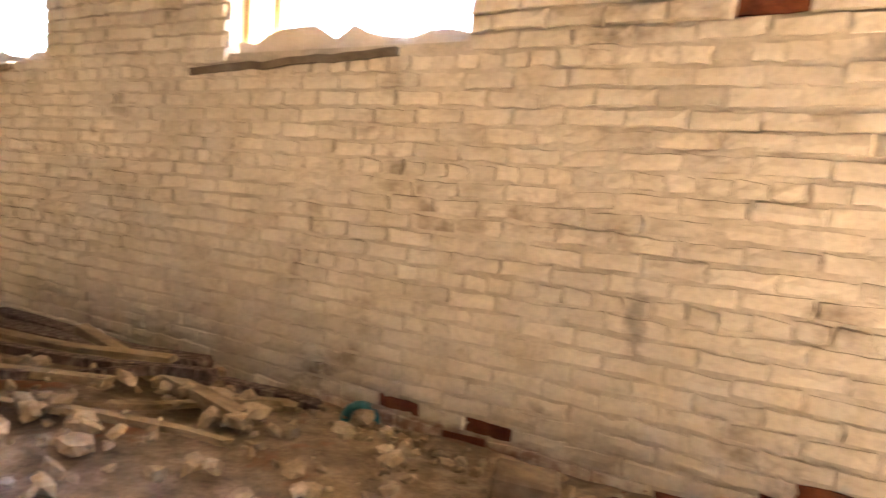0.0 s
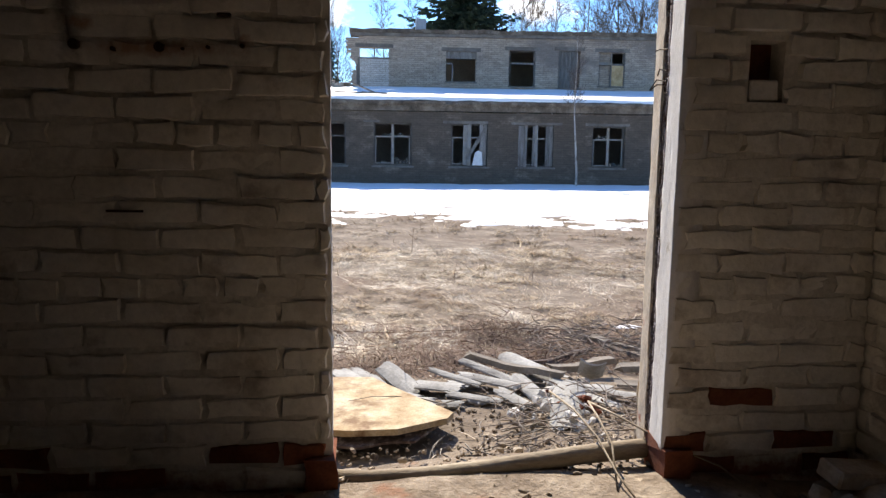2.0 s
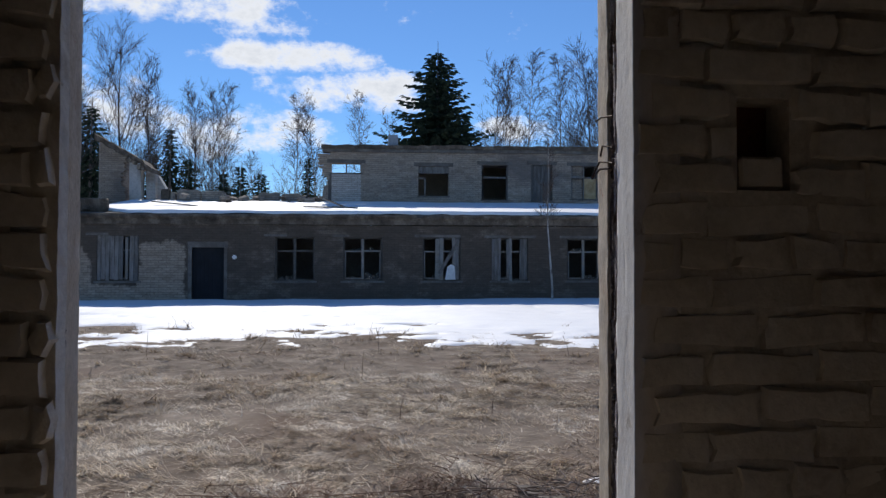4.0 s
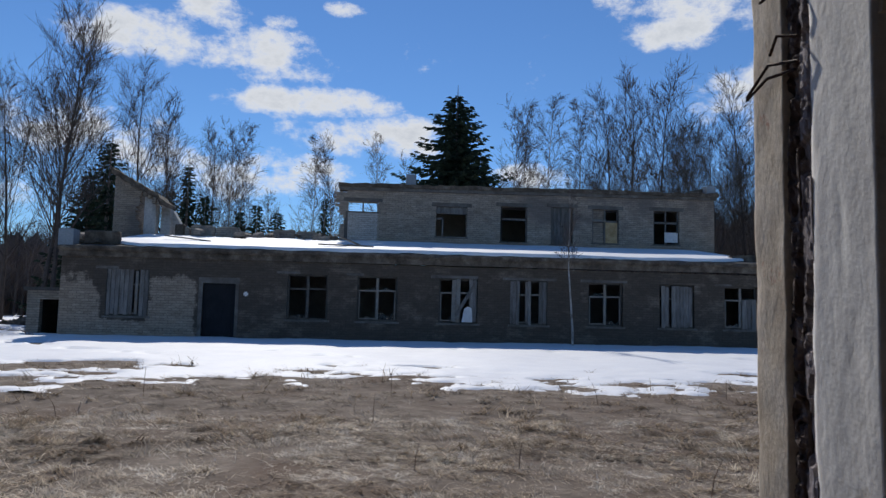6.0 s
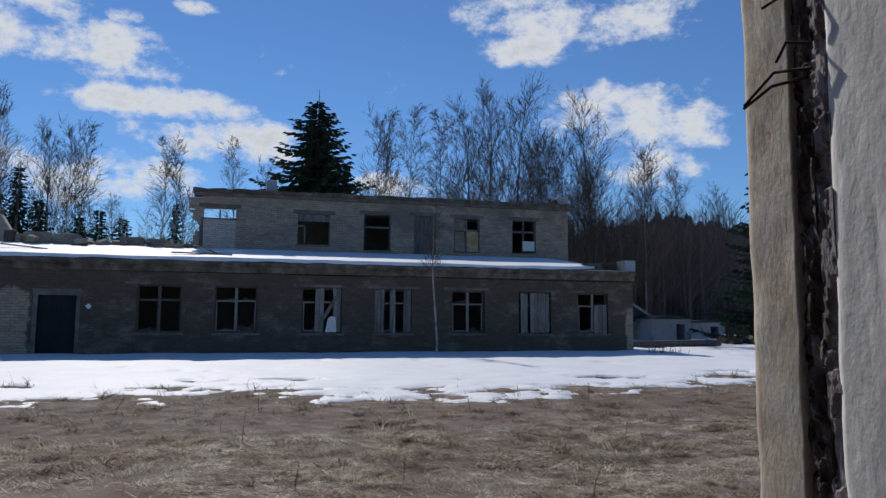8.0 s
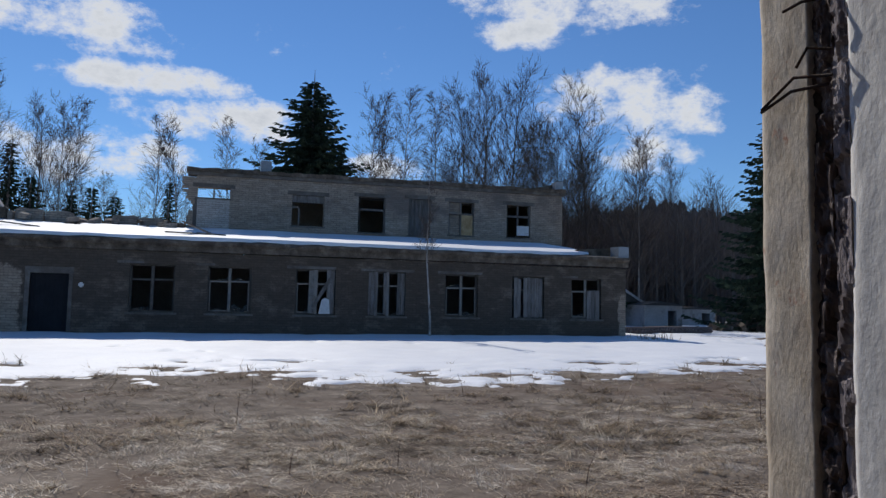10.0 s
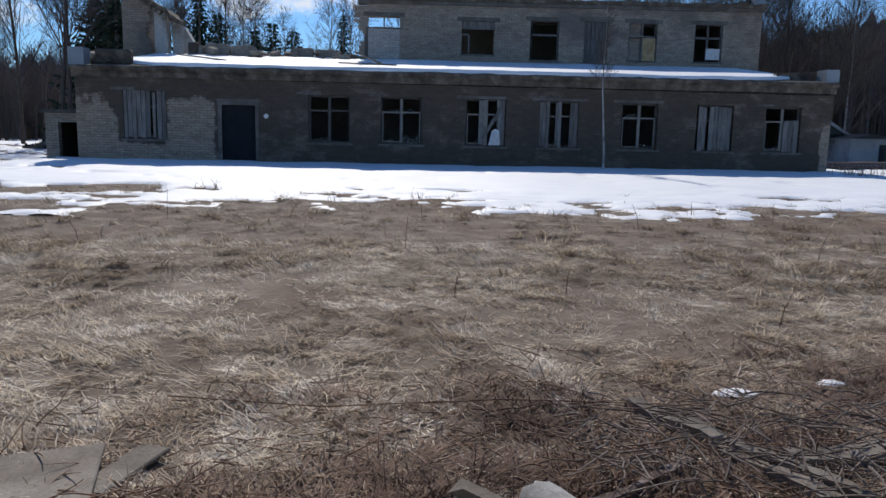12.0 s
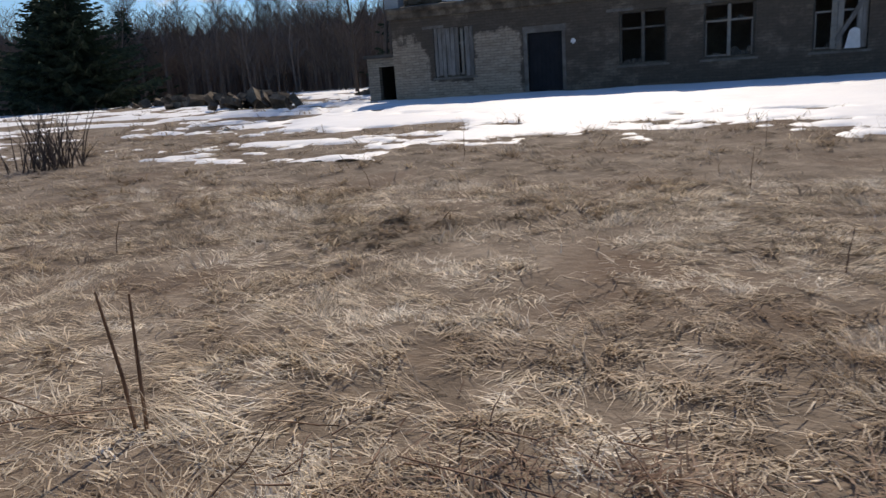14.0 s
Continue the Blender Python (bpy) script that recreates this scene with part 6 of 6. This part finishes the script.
scatter("rubble", 45, lambda r: (r.uniform(2.55, 2.93), r.uniform(1.9, 2.85), -0.03 + 0.05 * r.random()), 0.045, "grey rubble heaped in the corner by the partition", 12)
scatter("rubble", 350, lambda r: ((lambda x: (x, 2.85 - abs(r.gauss(0, 0.35)), -0.09 + 0.02 * r.random()))(r.uniform(-3.2, 2.8))), 0.025, "plaster rubble along the foot of the wall", 2)
scatter("rubble", 200, lambda r: ((lambda x, y: (x, y, -0.08 + 0.10 * math.exp(-((x + 3.3) ** 2) / 1.4 - (y - 1.9) ** 2)))(r.gauss(-3.1, 0.9), r.gauss(1.9, 0.5))), 0.034, "pale rubble heap on the floor", 3)
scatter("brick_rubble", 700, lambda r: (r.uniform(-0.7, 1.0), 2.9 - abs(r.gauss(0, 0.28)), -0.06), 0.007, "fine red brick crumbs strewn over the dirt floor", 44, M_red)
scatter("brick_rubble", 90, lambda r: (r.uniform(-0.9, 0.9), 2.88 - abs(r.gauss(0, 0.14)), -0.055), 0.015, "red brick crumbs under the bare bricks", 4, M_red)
for i in range(14):
    x, y, k = rng.uniform(-4.4, -1.5), rng.uniform(1.5, 2.75), rng.uniform(0.04, 0.095)
    ob = part("stone", STONES[i % 8], None, None, "", Matrix.Translation((x, y, -0.02)) @ Euler((0.2, 0.1, i)).to_matrix().to_4x4() @ Matrix.Scale(k, 4))
    tagged(ob, "pale lump of mortar on the dirt floor", "stone", group="lumps of mortar")
for i in range(11):
    x, y, k = 0.98 + 0.11 * i + rng.uniform(-.04, .04), 2.93 - abs(rng.gauss(0, 0.05)), rng.uniform(0.018, 0.038)
    ob = part("stone", STONES[i % 8], None, None, "", Matrix.Translation((x, y, -0.075 + 0.02 * (x - 1))) @ Euler((0.2, 0.1, i)).to_matrix().to_4x4() @ Matrix.Scale(k, 4))
    tagged(ob, "small broken lump of mortar beside the pole", "stone", group="lumps of mortar")
for row in ((-4.4, 2.62, 0.03, -2.55, 2.30, -0.04, 0.09, 0.07), (-3.5, 1.75, -0.02, -2.35, 2.05, -0.03, 0.04, 0.03), (-5.0, 2.2, 0.0, -3.4, 2.55, 0.04, 0.10, 0.03), (-4.0, 1.5, 0.0, -2.7, 1.95, -0.02, 0.06, 0.03), (-5.0, 1.6, -0.02, -3.3, 2.1, 0.02, 0.08, 0.04), (-3.2, 2.0, -0.04, -2.6, 2.7, -0.05, 0.06, 0.03)):
    plank(*row, M_pole, "tan timber lying in the rubble", group="timbers in the rubble")
for row in ((-5.6, 2.7, -0.05, -3.4, 2.8, -0.06, 0.14, 0.06), (-5.2, 2.40, -0.02, -3.3, 2.70, 0.02, 0.16, 0.04), (-3.8, 2.68, -0.05, -2.5, 2.78, -0.08, 0.1, 0.05), (-4.6, 2.1, -0.02, -3.0, 2.5, 0.04, 0.07, 0.05), (-3.9, 1.8, 0.0, -3.2, 2.5, 0.03, 0.05, 0.05)):
    plank(*row, M_bark, "charred dark beam along the wall", group="timbers in the rubble")
for x, y, z, a in ((2.78, 2.45, 0.0, 0.4), (2.70, 2.18, -0.01, 1.2), (2.82, 2.70, 0.05, 0.1)):
    single("loose_brick", Shape().box(-0.125, -0.06, -0.0325, 0.125, 0.06, 0.0325, bev=0.008), M_rubble, "grey brick fallen in the corner", "brick", Matrix.Translation((x, y, z)) @ Euler((0.1, 0.12, a)).to_matrix().to_4x4(), group="loose bricks")
coil = Shape()
for k in range(3):
    coil.tube([(0.085 * math.cos(a), 0.012 * k - 0.01, 0.085 * math.sin(a)) for a in (2 * math.pi * i / 16 for i in range(17))], 0.022, 7, cap=False)
single("hose_coil", coil, M_teal, "small coil of teal plastic hose against the wall", "hose", Matrix.Translation((-2.24, 2.80, -0.09)) @ Euler((-0.3, 0, 0.2)).to_matrix().to_4x4(), smooth=True)
single("dark_box", Shape().box(-0.13, -0.1, -0.05, 0.13, 0.1, 0.09, bev=0.015), M_cornice, "charred block of wood on the floor", "block", Matrix.Translation((-1.15, 2.45, -0.03)) @ Euler((0, 0.1, 0.4)).to_matrix().to_4x4())
part("half_brick", Shape().box(2.445, YW + 0.02, NICHE[2] + 0.002, 2.553, YW + 0.118, NICHE[2] + 0.078, bev=0.007), M_paint, wall_north, "half brick left in the niche")


def twigs(name, n, place, length, r0, label, seed, mat=M_stalk):
    r = random.Random(seed)
    s = Shape()
    for _ in range(n):
        p = Vector(place(r))
        a = r.uniform(0, 6.28)
        d = Vector((math.cos(a), math.sin(a), r.uniform(-0.05, 0.35)))
        L = length * r.uniform(0.4, 1.4)
        line = [p]
        for _ in range(4):
            d = (d + Vector((r.uniform(-.25, .25), r.uniform(-.25, .25), r.uniform(-.2, .12)))).normalized()
            q = line[-1] + d * L / 4
            q.z = max(q.z, ground_z(q.x, q.y) + 0.01)
            line.append(q)
        s.tube(line, [r0, r0 * 0.85, r0 * 0.7, r0 * 0.5, r0 * 0.25], 4, cap=False)
    return single(name, s, mat, label, "twigs", kind="stuff")


def near_ground(x0, x1, y0, y1, up=0.06):
    return lambda r: ((lambda x, y: (x, y, ground_z(x, y) + r.uniform(0.01, up)))(r.uniform(x0, x1), r.uniform(y0, y1)))


twigs("brush_heap", 330, near_ground(2.2, 3.6, 4.75, 5.6, 0.20), 0.22, 0.0045, "heap of dark dead brush behind the planks", 19, M_darkwood)
twigs("fallen_twigs", 420, near_ground(0.2, 4.8, 4.9, 5.9, 0.06), 0.13, 0.004, "short broken brown stems matted on the ground", 23)
twigs("fallen_twigs", 150, near_ground(1.7, 5.2, 5.0, 6.6, 0.08), 0.22, 0.0042, "tangle of brown bramble stems beside the planks", 5)
twigs("fallen_twigs", 70, near_ground(0.0, 2.4, 4.8, 6.2, 0.04), 0.27, 0.0035, "dead brown stems lying on the grass", 6)
twigs("fallen_twigs", 150, near_ground(1.75, 2.6, 3.3, 4.05, 0.14), 0.22, 0.0036, "dark dead stems tangled beside the door frame", 17, M_darkwood)
scatter("rubble", 60, lambda r: (lambda x, y: (x, y, ground_z(x, y) + 0.04))(r.gauss(2.12, 0.13), r.gauss(4.0, 0.18)), 0.022, "white plaster crumbs in the heap", 31, M_whitewash)
scatter("brick_rubble", 14, lambda r: (lambda x, y: (x, y, ground_z(x, y) + 0.05))(r.gauss(2.18, 0.06), r.gauss(3.95, 0.12)), 0.024, "bits of red brick in the heap", 32, M_red)
twigs("fallen_twigs", 26, near_ground(1.3, 2.2, 3.3, 4.1, 0.05), 0.45, 0.004, "pale dead stems before the doorway", 7, M_plank)
for pts in ([(1.93, 3.62, 0.06), (1.97, 3.35, 0.07), (1.99, 3.08, 0.055), (2.00, 2.85, 0.0), (2.03, 2.66, -0.04)], [(2.08, 3.5, 0.05), (2.04, 3.22, 0.075), (2.03, 3.02, 0.05), (1.98, 2.8, -0.03)],
            [(2.10, 3.55, 0.03), (2.14, 3.25, 0.07), (2.25, 2.95, 0.06), (2.38, 2.84, 0.03), (2.46, 2.8, -0.03)]):
    single("fallen_branch", Shape().tube(pts, [0.0045, 0.005, 0.0045, 0.004, 0.003][:len(pts)], 6), M_pole, "pale bent dead stem lying over the pole", "stick", group="stems over the pole", smooth=True)
single("fallen_branch", Shape().tube([(0.5, 5.9, -0.20), (1.2, 5.75, -0.195), (2.0, 5.8, -0.185), (2.9, 5.7, -0.18)], [0.003, 0.0035, 0.003, 0.002], 5), M_stalk, "long reddish stem lying on the grass", "stick")
for x, y, h, lx, ly in ((-0.487, 5.93, 0.50, -0.045, -0.02), (-0.452, 5.94, 0.49, 0.03, 0.0)):
    single("weed_stem", Shape().tube([(x, y, -0.28), (x + lx * 0.4, y, -0.25 + h * 0.4), (x + lx, y + ly, -0.25 + h)], [0.007, 0.0065, 0.004], 6), M_stalk, "upright dead brown weed stem in the grass", "stem", group="weed stems")
r = random.Random(52)
for _ in range(16):
    x, y, h, a = r.uniform(-3.5, 8.5), r.uniform(7.0, 13.5), r.uniform(0.18, 0.42), r.uniform(0, 6.28)
    z = ground_z(x, y)
    single("weed_stem", Shape().tube([(x, y, z - 0.03), (x + 0.03 * math.cos(a), y + 0.03 * math.sin(a), z + h * 0.5), (x + 0.10 * math.cos(a), y + 0.10 * math.sin(a), z + h)], [0.0045, 0.004, 0.002], 5), M_stalk, "thin dead brown weed stem standing in the grass", "stem", group="weed stems")
twigs("bramble", 10, lambda r: (-1.3 + r.uniform(-.3, .3), 5.7 + r.uniform(-.3, .3), -0.2), 0.9, 0.005, "thin arching bramble stems", 9)
bush = Shape()
r = random.Random(3)
for _ in range(70):
    a, b = r.uniform(0, 6.28), r.uniform(0.1, 0.5)
    h = r.uniform(0.4, 1.05)
    x, y = r.gauss(0, .25), r.gauss(0, .25)
    bush.tube([(x, y, -0.05), (x + math.cos(a) * b * .4, y + math.sin(a) * b * .4, h * .5), (x + math.cos(a) * b, y + math.sin(a) * b, h)], [0.012, 0.008, 0.003], 4, cap=False)
single("bare_bush", bush, M_twig, "bare upright bush at the edge of the snow", "bush", Matrix.Translation((-8.8, 13.1, -0.25)))
for x, y, a, b in ((3.16, 5.98, 0.11, 0.07), (3.74, 6.12, 0.07, 0.05)):
    s = Shape()
    ring = [(a * math.cos(t) * (1 + 0.25 * math.sin(3 * t + x)), b * math.sin(t) * (1 + 0.2 * math.cos(2 * t)), 0) for t in (6.283 * i / 18 for i in range(18))]
    s.add(ring + [(p * 0.7, q * 0.7, 0.010) for p, q, _ in ring] + [(0, 0, 0.013)], [(i, (i + 1) % 18, 18 + (i + 1) % 18, 18 + i) for i in range(18)] + [(18 + i, 18 + (i + 1) % 18, 36) for i in range(18)])
    single("snow_patch", s, M_snow, "small remnant of snow among the weeds", "snow", Matrix.Translation((x, y, ground_z(x, y) + 0.03)), smooth=True, group="snow remnants")
for x, y, w, d, yaw in ((0.20, 5.08, 0.60, 0.42, 0.25), (0.55, 5.22, 0.13, 0.36, -0.35)):
    single("roofing_board", Shape().box(-w / 2, -d / 2, 0, w / 2, d / 2, 0.02, bev=0.005), M_plank, "grey board lying flat in the dead grass", "board",
           Matrix.Translation((x, y, ground_z(x, y) + 0.015)) @ Euler((0.03, -0.03, yaw)).to_matrix().to_4x4(), group="flat boards")

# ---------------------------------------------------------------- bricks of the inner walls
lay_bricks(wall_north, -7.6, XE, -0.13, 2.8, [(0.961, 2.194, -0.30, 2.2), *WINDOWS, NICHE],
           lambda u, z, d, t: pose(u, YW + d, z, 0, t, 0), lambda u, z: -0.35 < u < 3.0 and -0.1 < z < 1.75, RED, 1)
lay_bricks(wall_east, -3.0, YW - 0.03, -0.13, 2.8, [], lambda u, z, d, t: Matrix.Translation((XE + d, -u, z)) @ pose(0, 0, 0, 0, t, -90), lambda u, z: False, [(-2.8, 0.1), (-2.7, 0.0)], 2)
